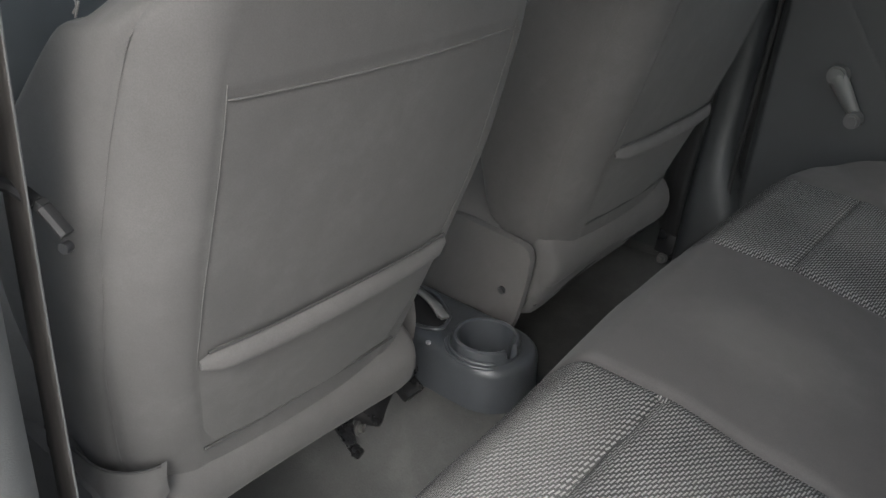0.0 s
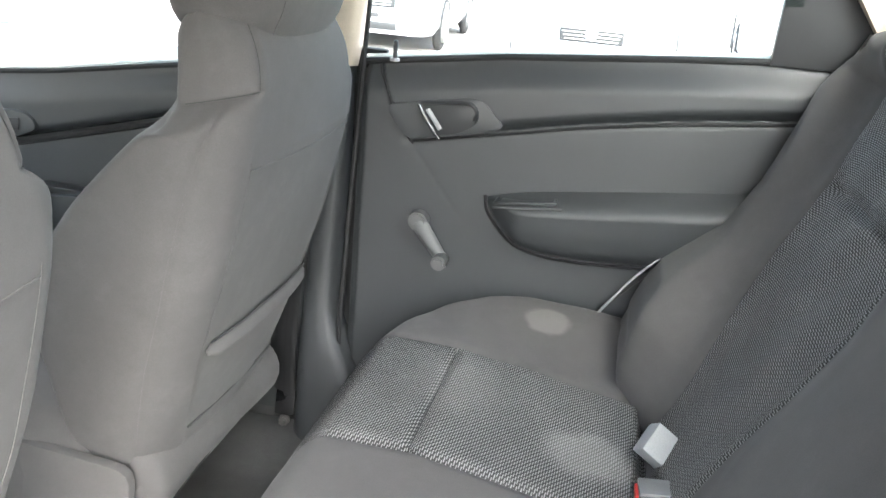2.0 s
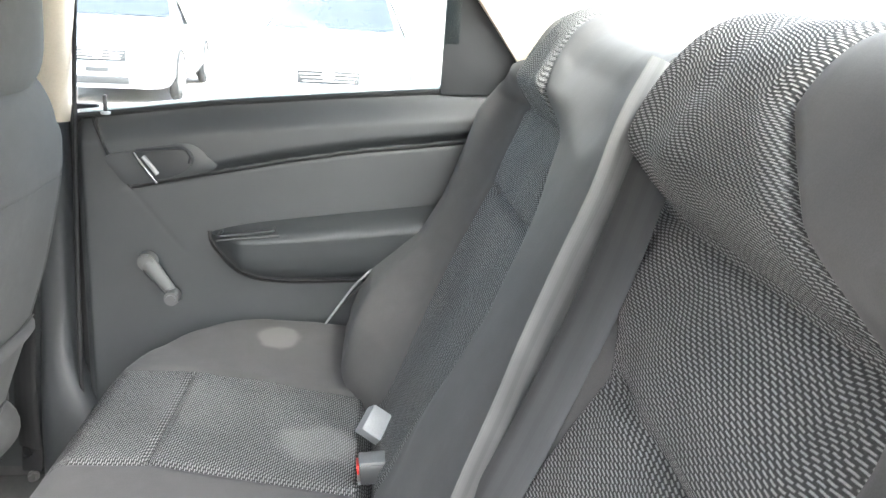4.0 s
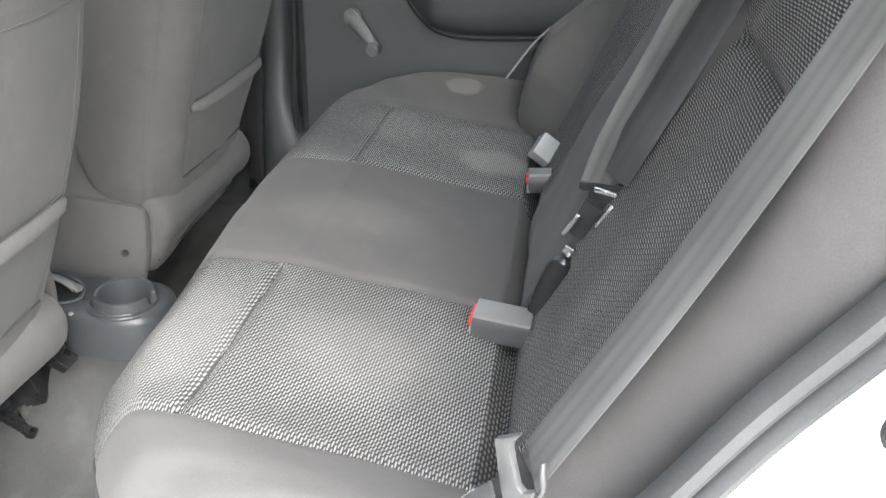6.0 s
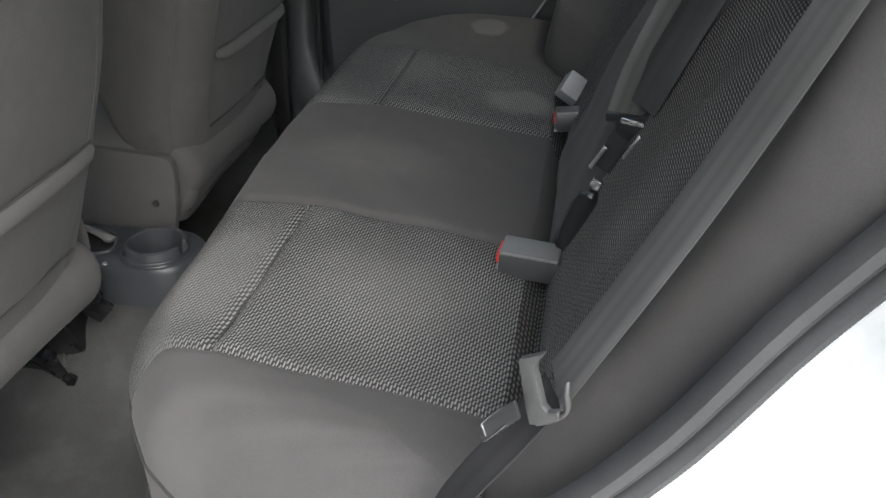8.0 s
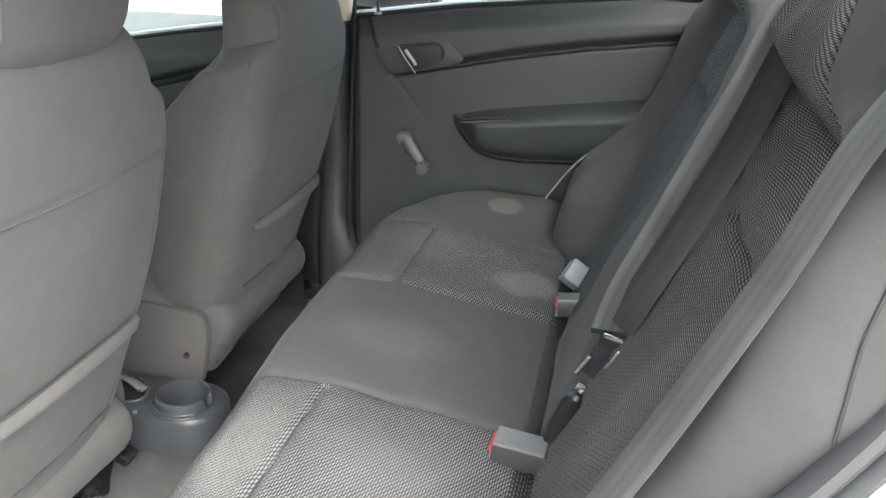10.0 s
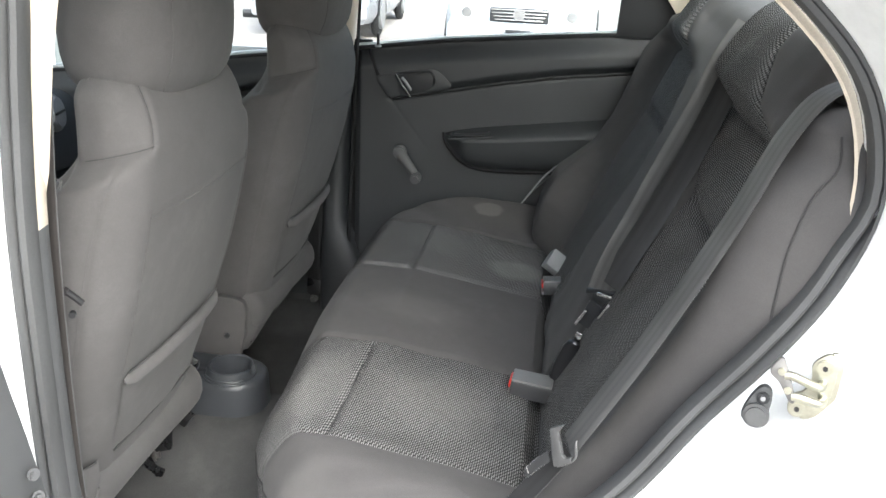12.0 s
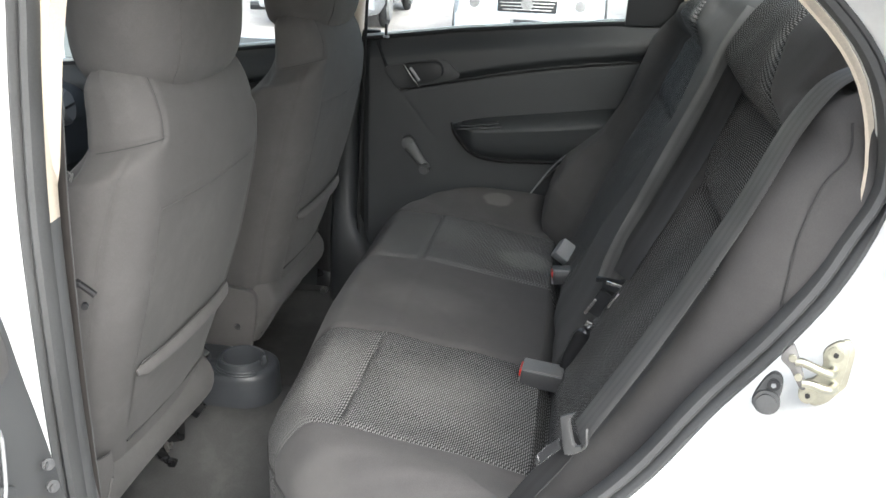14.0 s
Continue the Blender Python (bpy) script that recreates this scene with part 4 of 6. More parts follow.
    rr = [0.046 * (max(0.0, 1 - abs(i / 35.5 - 1) ** 26)) ** 0.5 + 0.004 for i in range(72)]
    part("cover_roll", tube(line, rr, 72, 20), M_CLOTH, th, "loose cloth roll under the backrest")
    # dark line where back meets roll, put in for the shade there
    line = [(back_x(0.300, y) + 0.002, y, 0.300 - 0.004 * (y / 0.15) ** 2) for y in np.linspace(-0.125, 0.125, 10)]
    part("hem_shade", tube(line, 0.0016, 40, 6), M_SEAM, th, "dark line for the shade under the seat cover hem")
    # headrest
    rings = []
    for t in np.linspace(-math.pi / 2, math.pi / 2, 22):
        c = abs(math.cos(t)) ** (2 / 3.4)
        z = 0.882 + 0.115 * math.copysign(abs(math.sin(t)) ** (2 / 3.6), math.sin(t))
        rings.append(superring(-0.258 + 0.02 * (z - 0.88), 0, z, max(0.003, 0.080 * c), max(0.003, 0.152 * c), 44, 2.8).tolist())
    hr = part("headrest", loft(rings), M_CLOTH, th, "rounded grey cloth headrest")
    line = []
    for t in np.linspace(-1.15, 1.15, 14):
        c = math.cos(t) ** (2 / 3.4)
        z = 0.882 + 0.115 * math.copysign(abs(math.sin(t)) ** (2 / 3.6), math.sin(t))
        y = -0.098 * min(1, c * 1.15)
        line.append((-0.2575 + 0.02 * (z - 0.88) + 0.080 * c * max(0.0, 1 - (abs(y) / (0.152 * c)) ** 2.8) ** (1 / 2.8), y, z))
    part("headrest_seam", tube(line, 0.0008, 30, 6), M_CLOTH, hr)
    for sg in (-1, 1):
        part("headrest_post", rod(0.006, 0.10, (-0.245, sg * 0.06, 0.80)), M_CHROME, th)
    # cushion with its side covers
    rings = []
    for x, ww, z0, z1 in ((-0.87, 0.20, 0.20, 0.31), (-0.85, 0.235, 0.17, 0.345), (-0.70, 0.245, 0.15, 0.355), (-0.50, 0.22, 0.15, 0.335), (-0.40, 0.195, 0.16, 0.315), (-0.37, 0.17, 0.18, 0.29)):
        a = np.linspace(0, 2 * math.pi, 40, endpoint=False)
        c, s = np.cos(a), np.sin(a)
        rings.append([(x, ww * np.sign(u) * abs(u) ** 0.55, (z0 + z1) / 2 + (z1 - z0) / 2 * np.sign(v2) * abs(v2) ** 0.6) for u, v2 in zip(c, s)])
    part("seat_cushion", loft(rings), M_CLOTH, th, "plain grey cloth seat cushion")
    for sg in (-1, 1):
        back = 0.034 if sg > 0 else 0.0
        out = curve_through([(-0.53, 0.12), (-0.375 - back, 0.122), (-0.347 - back, 0.135), (-0.333 - back, 0.19), (-0.326 - back, 0.25), (-0.330 - back, 0.271), (-0.355 - back, 0.279), (-0.51, 0.29)], 40)
        c = part("side_cover", plate([tuple(p) for p in out], sg * 0.196, sg * 0.212, 0.004), M_CLOTH, th, "grey cloth side cover")
        part("side_button", rod(0.006, 0.006, (-0.366, sg * 0.2135, 0.197), (90, 0, 0), 14, bev=0.0015), M_PLASTIC_DK, c, "small dark button")
    # recliner gap, dark frame and rails
    for sg in (-1, 1):
        y0 = 0.205 if sg > 0 else -0.150
        rail = part("seat_rail", rbox(0.42, 0.045, 0.022, 0.004, at=(-0.63, y0, 0.065)), M_STEEL_BK, th, "black steel seat rail")
        part("rail_bracket", merge(rbox(0.045, 0.060, 0.075, 0.008, at=(-0.415, y0 + 0.028, 0.098), rot=(0, -24, 8)),
                                   rbox(0.040, 0.050, 0.020, 0.006, at=(-0.392, y0 + 0.050, 0.132), rot=(0, -18, 10)),
                                   rbox(0.030, 0.034, 0.016, 0.005, at=(-0.378, y0 + 0.058, 0.112), rot=(0, 30, 0)),
                                   rbox(0.060, 0.062, 0.008, 0.003, at=(-0.418, y0, 0.060), rot=(0, 34, 0)),
                                   rbox(0.016, 0.010, 0.045, 0.003, at=(-0.394, y0 - 0.026, 0.032), rot=(0, 18, 0)),
                                   rbox(0.016, 0.010, 0.045, 0.003, at=(-0.392, y0 + 0.026, 0.032), rot=(0, 18, 0))), M_STEEL_BK, rail, "black steel rail end")
        part("bolt", merge(rod(0.012, 0.005, (-0.405, y0 - 0.002, 0.061), (0, 60, 0)), rod(0.008, 0.012, (-0.402, y0 - 0.002, 0.063), (0, 60, 0), 6)), M_STEEL_DULL, rail, "dull zinc bolt")
    add_cover_end(th)
    return th


def add_corner_flap(seat, at):
    """Sewn corner of the cover, folded round the outer foot of the back."""
    rows = []
    for a in np.linspace(0, 1, 24):
        if a < 0.5:
            bx, by = -0.415 + 0.14 * a, 0.2045
        else:
            t = (a - 0.5) * math.pi
            bx, by = -0.345 + 0.047 * math.sin(t), 0.1615 + 0.043 * math.cos(t)
        zb = 0.212 + 0.060 * float(smooth01(0.78, 1.0, a)) + 0.030 * float(smooth01(0.15, 0.0, a))
        rows.append([(bx + 0.002 * math.sin(v * 3.1) + at[0], at[1] - by - 0.003 * math.sin(v * 3.1), 0.306 + (zb - 0.306) * v + at[2]) for v in np.linspace(0, 1, 12)])
    P = np.array(rows)
    fl = part("corner_flap", sheet(P), M_CLOTH, seat, "sewn cloth corner of the cover")
    part("flap_hem", tube(P[::2, -1], 0.0026, 40, 6), M_CLOTH, fl)
    part("flap_seam", tube(P[::2, 0] + np.array((0.002, -0.002, 0)), 0.0013, 40, 6), M_SEAM, fl, "dark stitched seam")


def add_cover_end(seat):
    """Narrow end of the cover, hanging beside the inner end of the roll."""
    line = [(-0.330, 0.190, 0.305), (-0.338, 0.202, 0.265), (-0.346, 0.203, 0.225), (-0.356, 0.194, 0.185), (-0.364, 0.180, 0.158)]
    fl = part("cover_end", tube(line, [0.010 + 0.003 * math.sin(i * 0.13) for i in range(29)] + [0.004], 30, 14, flat=0.45), M_CLOTH, seat, "folded cloth end of the cover")
    part("tag", rbox(0.012, 0.002, 0.006, 0.0006, at=(-0.352, 0.187, 0.232), rot=(0, 20, 10)), M_GREY_LT, fl, "small white cloth tag")


def add_cover_skirt(seat):
    """Cloth hanging lower under the back of this seat, in the seat's own axes."""
    rings = []
    for y in np.linspace(-0.182, 0.186, 40):
        e = abs(y - 0.002) / 0.184
        k = 1 - 0.5 * max(0.0, e - 0.93) / 0.07
        lift = 0.006 * math.sin(y * 17 + 0.6) + 0.010 * float(smooth01(0.12, 0.186, y))
        sway = 0.002 * math.sin(y * 31)
        prof = curve_through([(0.091, 0.250), (0.089, 0.228), (0.080, 0.196), (0.066, 0.168), (0.055, 0.150), (0.044, 0.1465), (0.030, 0.152), (0.010, 0.19), (0.02, 0.25)], 26, True)
        rings.append([(0.05 + (px - 0.05) * k + sway, y, 0.20 + (pz - 0.20) * (0.55 + 0.45 * k) + lift * float(smooth01(0.24, 0.16, pz))) for px, pz in prof])
    sk = part("cover_skirt", loft(rings), M_CLOTH, seat, "cloth skirt hanging under the backrest")
    sk.matrix_parent_inverse = Matrix.Identity(4)
    hem = part("skirt_hem", tube([(0.068, y, 0.172 + 0.006 * math.sin(y * 17 + 0.6)) for y in np.linspace(-0.175, 0.175, 12)], 0.0012, 50, 6), M_SEAM, sk, "dark stitched hem")
    hem.matrix_parent_inverse = Matrix.Identity(4)


# ---- console ----
def make_console():
    th = thing("centre_console", "dark blue-grey plastic centre console with a rear cup holder", "console", (-0.35, 0, 0))
    cx, cy, by, n = -0.313, 0.017, 0.027, 96
    ang = np.linspace(-math.pi, math.pi, n, endpoint=False)

    def outline(back, wd, front):
        pts = []
        for a in ang:
            c, s = math.cos(a), math.sin(a)
            if c >= 0:      # rounded rear end
                k = 1 / ((abs(c) / back) ** 2.3 + (abs(s) / wd) ** 2.3) ** (1 / 2.3)
            else:
                k = min(wd / max(abs(s), 1e-6), front / max(abs(c), 1e-6))
            pts.append((cx + k * c, by + k * s))
        return pts

    def at_z(pts, z):
        return [(x, y, z - 0.015 * smooth01(-0.42, -0.8, x)) for x, y in pts]
    hole = [(cx + 0.0385 * math.cos(a), cy + 0.0385 * math.sin(a)) for a in ang]

    def scaled(k):
        return [(cx + (x - cx) * k, cy + (y - cy) * k) for x, y in hole]
    rings = [at_z(outline(b, wd, fr), z) for b, wd, fr, z in ((0.078, 0.074, 0.60, 0.0), (0.072, 0.068, 0.60, 0.05), (0.067, 0.064, 0.60, 0.12),
             (0.065, 0.0625, 0.598, 0.158), (0.063, 0.0608, 0.597, 0.165), (0.059, 0.0575, 0.594, 0.1695), (0.053, 0.052, 0.590, 0.1712))]
    rings.append([(x, y, 0.172) for x, y in scaled(1.22)])
    body = part("body", loft(rings, caps=False), M_CONSOLE, th, "moulded dark grey plastic")
    # raised cup ring with a slot towards the rear
    prof = [(1.24, 0.171), (1.22, 0.180), (1.17, 0.188), (1.08, 0.190), (1.00, 0.188), (0.97, 0.180), (0.94, 0.15), (0.90, 0.112), (0.80, 0.106), (0.30, 0.105), (0.01, 0.105)]
    P = np.array([[(x, y, z) for x, y in scaled(k)] for k, z in prof]).transpose(1, 0, 2)
    slot = np.array([1.0 - smooth01(0.13, 0.23, abs(a + 0.08)) for a in ang])
    P[:, 1:7, 2] -= slot[:, None] * np.array([0.004, 0.022, 0.030, 0.030, 0.022, 0.006])
    part("cup_holder", sheet(P, wrap=True), M_CONSOLE, body, "round open cup holder with a slotted rim")
    for k, z in ((1.30, 0.176), (1.38, 0.172)):
        line = [(cx + 0.0385 * k * math.cos(a), cy + 0.0385 * k * math.sin(a), z) for a in np.linspace(-2.7, -0.72, 14)]
        part("rim_step", tube(line, 0.0026, 40, 8), M_CONSOLE, body)
    # tray slot ahead of the cup
    # no hollow here: the plate's black stands for the shade inside
    tray = plate([(-0.384, 0.004), (-0.387, 0.029), (-0.43, 0.054), (-0.50, 0.060), (-0.50, -0.014), (-0.42, -0.008)], 0.1660, 0.1735, 0.001, 'z')
    tr = part("tray", tray, M_RUBBER_DK, th, "dark level plate standing for the shaded tray")
    part("lever_foot", merge(tube([(-0.462, 0.046, 0.186), (-0.436, 0.038, 0.189), (-0.408, 0.028, 0.187), (-0.392, 0.022, 0.181)], [0.0075] * 20 + [0.0085] * 10, 30, 12, flat=0.6), rbox(0.020, 0.013, 0.006, 0.002, at=(-0.394, 0.023, 0.184), rot=(0, 14, -18))), M_BUCKLE_LT, tr, "worn shiny grey lever foot")
    part("tray_lip", tube([(-0.50, 0.064, 0.177), (-0.44, 0.061, 0.184), (-0.41, 0.048, 0.184), (-0.388, 0.034, 0.180), (-0.380, 0.014, 0.175), (-0.386, 0.000, 0.173), (-0.42, -0.012, 0.172), (-0.50, -0.018, 0.172)], 0.0030, 60, 8), M_CONSOLE, th)
    part("screw_cap", rod(0.0035, 0.003, (-0.372, -0.032, 0.1725), n=12), M_GREY_LT, th)
    return th


# ---- far doors ----
def door_sill(x):
    return np.interp(x, [-1.2, -0.82, -0.54, -0.22, 0.0, 0.24, 0.37, 0.56], [0.59, 0.628, 0.672, 0.712, 0.742, 0.765, 0.776, 0.785])


def band_line(x):
    return np.interp(x, [-0.16, -0.144, 0.0, 0.12, 0.25, 0.41, 0.56], [0.597, 0.600, 0.630, 0.655, 0.677, 0.697, 0.712])


def make_rear_door():
    th = thing("rear_door", "closed dark grey plastic rear door panel with armrest and window crank", "car door", (0.1, 0.7, 0.1))
    xs, v = np.linspace(-0.230, 0.56, 230), np.linspace(0, 1, 190)
    X, V = np.meshgrid(xs, v, indexing='ij')
    Z = 0.10 + V * (door_sill(X) - 0.10)
    zb = band_line(X)
    Yp = np.full(X.shape, YD)
    slant = X - np.interp(Z, [0.55, 0.603, 0.647, 0.702, 0.72], [-0.125, -0.143, -0.171, -0.195, -0.200])
    Yp -= 0.012 * smooth01(0.0, 0.02, Z - zb) * smooth01(-0.004, 0.006, slant) - 0.012 * smooth01(0.05, 0.0, door_sill(X) - Z) * 2.0
    Yp += 0.005 * np.exp(-((Z - zb) / 0.006) ** 2) * smooth01(-0.16, -0.13, X)
    diag = np.array([(-0.215, 0.715), (-0.175, 0.655), (-0.144, 0.602), (-0.100, 0.545), (-0.063, 0.499), (-0.030, 0.466), (0.0, 0.447), (0.043, 0.438), (0.12, 0.437), (0.3, 0.442)])
    dl = curve_through(diag, 160)
    dist = np.sqrt(((np.stack([X, Z], -1)[:, :, None] - dl[None, None, ::2]) ** 2).sum(-1)).min(-1)
    Yp += 0.0013 * np.exp(-(dist / 0.0026) ** 2) * smooth01(0.455, 0.51, Z)
    Yp += 0.02 * smooth01(0.2, 0.1, Z)
    Yp += 0.012 * smooth01(-0.215, -0.230, X)
    part("panel", sheet(np.stack([X, Yp, Z], -1)), M_PLASTIC, th, "grained dark grey plastic")
    back = rbox(0.72, 0.05, 0.56, 0.01, at=(0.20, 0.722, 0.42))
    part("door_shell", back, M_WHITE, th, "white painted door shell")
    # added filler that keeps outside light from showing past the door edge
    part("edge_filler", rbox(0.050, 0.016, 0.60, 0.004, at=(-0.222, 0.690, 0.43)), M_RUBBER_DK, th, "black filler added to close the bright slit behind the door edge")
    # dark strip under the upper pad, drawn for the shade of its overhang
    line = [(x, YD + 0.001, band_line(x) - 0.004) for x in np.linspace(-0.138, 0.55, 16)]
    part("pad_shade_strip", tube(line, [0.0022 + 0.0016 * i / 79 for i in range(80)], 80, 8, flat=0.9), M_RUBBER_DK, th, "black strip for the shade under the upper pad")
    part("pad_edge", tube([(-0.198, YD + 0.010, 0.712), (-0.1945, YD + 0.001, 0.700), (-0.172, YD - 0.0015, 0.647), (-0.145, YD - 0.001, 0.603), (-0.136, YD, 0.594)], 0.0013, 40, 6), M_RUBBER_DK, th, "black gap at the slanted edge of the pad")
    # ledge and sweep of the glass
    line = [(x, YD + 0.012, door_sill(x) + 0.001) for x in np.linspace(-0.228, 0.50, 14)]
    part("glass_wiper", tube(line, 0.005, 70, 8), M_RUBBER_DK, th, "black rubber glass wiper")
    line2 = [(x, YD + 0.030, door_sill(x) + 0.005) for x in np.linspace(-0.228, 0.50, 14)]
    part("glass_wiper", tube(line2, 0.0055, 70, 8), M_WHITE, th, "white painted outer ledge")
    # handle
    bez = plate([tuple(p) for p in curve_through([(-0.176, 0.651), (-0.162, 0.626), (-0.142, 0.606), (-0.10, 0.611), (-0.04, 0.624), (0.006, 0.639), (-0.006, 0.654), (-0.018, 0.667),
                                                   (-0.038, 0.677), (-0.09, 0.672), (-0.135, 0.662)], 44, True)], YD - 0.0145, YD + 0.004, 0.0015)
    hb = part("handle_bezel", bez, M_PLASTIC, th, "dark grey handle surround")
    rec = plate([tuple(p) for p in curve_through([(-0.124, 0.660), (-0.108, 0.634), (-0.095, 0.617), (-0.06, 0.624), (-0.036, 0.640), (-0.034, 0.656), (-0.048, 0.668), (-0.09, 0.665)], 36, True)], YD - 0.0195, YD - 0.010, 0.001)
    part("handle_recess", rec, M_PLASTIC_DK, hb, "black handle recess")
    part("handle_lip", tube([(-0.122, YD - 0.02, 0.663), (-0.085, YD - 0.021, 0.668), (-0.050, YD - 0.021, 0.671), (-0.036, YD - 0.020, 0.660), (-0.038, YD - 0.019, 0.645)], 0.003, 40, 8), M_PLASTIC_DK, hb)
    part("handle_lever", tube([(-0.126, YD - 0.022, 0.660), (-0.110, YD - 0.026, 0.637), (-0.091, YD - 0.022, 0.611)], 0.0045, 24, 10, flat=0.7), M_CHROME, hb, "chrome pull lever")
    part("handle_finger_plate", tube([(-0.112, YD - 0.021, 0.655), (-0.100, YD - 0.022, 0.640), (-0.090, YD - 0.021, 0.626)], 0.0035, 20, 8), M_GREY_LT, hb)
    # lock pin
    pin = part("lock_pin", rod(0.0035, 0.030, (-0.176, YD + 0.004, 0.735), n=14, bev=0.001), M_PLASTIC_DK, th, "black lock pin")
    part("pin_base", rod(0.008, 0.005, (-0.176, YD + 0.004, 0.7205), n=18, bev=0.001), M_GREY_LT, pin)
    # crank
    a, b = Vector((-0.113, 0, 0.474)), Vector((-0.070, 0, 0.420))
    ring = []
    for t in np.linspace(0, 1, 14):
        c = a.lerp(b, t)
        w = 0.0155 - 0.006 * t
        yy = YD - 0.022 - 0.004 * t
        dirv = (b - a).normalized()
        nv = Vector((-dirv.z, 0, dirv.x))
        ring.append([(c.x + nv.x * w * math.cos(k), yy + 0.008 * math.sin(k), c.z + nv.z * w * math.cos(k)) for k in np.linspace(0, 2 * math.pi, 18, endpoint=False)])
    crank = part("window_crank", merge(loft(ring), rod(0.017, 0.022, (a.x, YD - 0.018, a.z), (90, 0, 0), 24, 0.0155, 0.003)), M_PILLAR, th, "grey window crank")
    part("crank_knob", rod(0.0130, 0.032, (b.x + 0.001, YD - 0.037, b.z - 0.002), (90, 0, 0), 24, 0.0120, 0.004), M_PILLAR, crank, "round crank knob")
    # armrest pocket
    rows = []
    for x in np.linspace(-0.006, 0.50, 70):
        zt = 0.525 + 0.125 * (x + 0.006)
        zb_ = float(np.interp(x, [-0.006, 0.004, 0.02, 0.045, 0.075, 0.13, 0.24, 0.5], [0.512, 0.497, 0.478, 0.459, 0.450, 0.447, 0.452, 0.47]))
        pr = 0.046 * float(smooth01(-0.012, 0.05, x)) + 0.006
        row = []
        for u, d in ((-0.12, 0.0), (-0.07, 0.3), (-0.01, 0.58), (0.05, 0.82), (0.11, 0.95), (0.18, 1.0), (0.22, 0.985), (0.25, 0.975), (0.45, 0.95), (0.7, 0.86), (0.88, 0.66), (0.97, 0.34), (1.0, 0.0)):
            row.append((x, YD - 0.002 - pr * d, zt + (zb_ - zt) * u))
        rows.append(row)
    arm = part("armrest", sheet(np.array(rows)), M_PLASTIC, th, "moulded dark grey armrest")
    # dark slab on the armrest top in place of the pocket's shade
    part("pull_pocket", rbox(0.080, 0.026, 0.004, 0.0015, at=(0.057, YD - 0.026, 0.5335), rot=(0, -7.1, 0)), M_PLASTIC_DK, arm, "dark slab for the shaded pull pocket")
    part("pocket_edge", tube([(0.100, YD - 0.012, 0.541), (0.101, YD - 0.030, 0.5405), (0.098, YD - 0.042, 0.5395), (0.056, YD - 0.043, 0.5345), (0.014, YD - 0.042, 0.5290), (0.010, YD - 0.030, 0.5285), (0.011, YD - 0.012, 0.529)], 0.0026, 60, 8), M_PLASTIC, arm)
    part("pocket_lip", tube([(0.008, YD - 0.0475, 0.5225), (0.06, YD - 0.050, 0.5290), (0.112, YD - 0.0505, 0.5355)], 0.0016, 24, 8), M_PILLAR, arm, "paler front edge of the pocket")
    # black line tracing the shade under and ahead of the armrest
    line = [(float(x), YD - 0.003, float(z)) for x, z in ((-0.012, 0.528), (-0.008, 0.505), (0.008, 0.482), (0.035, 0.456), (0.07, 0.443), (0.13, 0.439), (0.24, 0.444), (0.5, 0.46))]
    part("armrest_shade", tube(line, 0.0024, 70, 8), M_RUBBER_DK, th, "black line for the shade round the armrest")
    # rubber seal along the front edge of the door
    line = [(-0.214, YD + 0.03, 1.02), (-0.222, YD + 0.02, 0.86), (-0.226, YD + 0.004, 0.715), (-0.231, YD - 0.004, 0.55), (-0.236, YD - 0.006, 0.40), (-0.240, YD - 0.008, 0.27), (-0.236, YD - 0.010, 0.215),
            (-0.215, YD - 0.012, 0.175), (-0.17, YD - 0.014, 0.155)]
    part("edge_seal", tube(line, 0.0040, 80, 8), M_RUBBER_DK, th, "black rubber edge seal")
    # rear corner cover of the window
    q = plate([(0.372, 0.772), (0.376, 0.93), (0.40, 0.965), (0.455, 0.925), (0.52, 0.84), (0.56, 0.775)], YD + 0.004, YD + 0.024, 0.004)
    part("window_corner_cover", q, M_PLASTIC_DK, th, "black plastic window corner")
    bm = bmesh.new()
    f = bm.faces.new([bm.verts.new(p) for p in ((-0.222, YD + 0.022, 0.705), (0.40, YD + 0.022, 0.77), (0.40, YD - 0.02, 0.97), (0.20, YD - 0.04, 1.05), (-0.205, YD - 0.04, 1.06))])
    bmesh.ops.solidify(bm, geom=[f], thickness=0.003)
    part("window_pane", bm, M_GLASS, th, "clear closed side window", smooth=False)
    return th


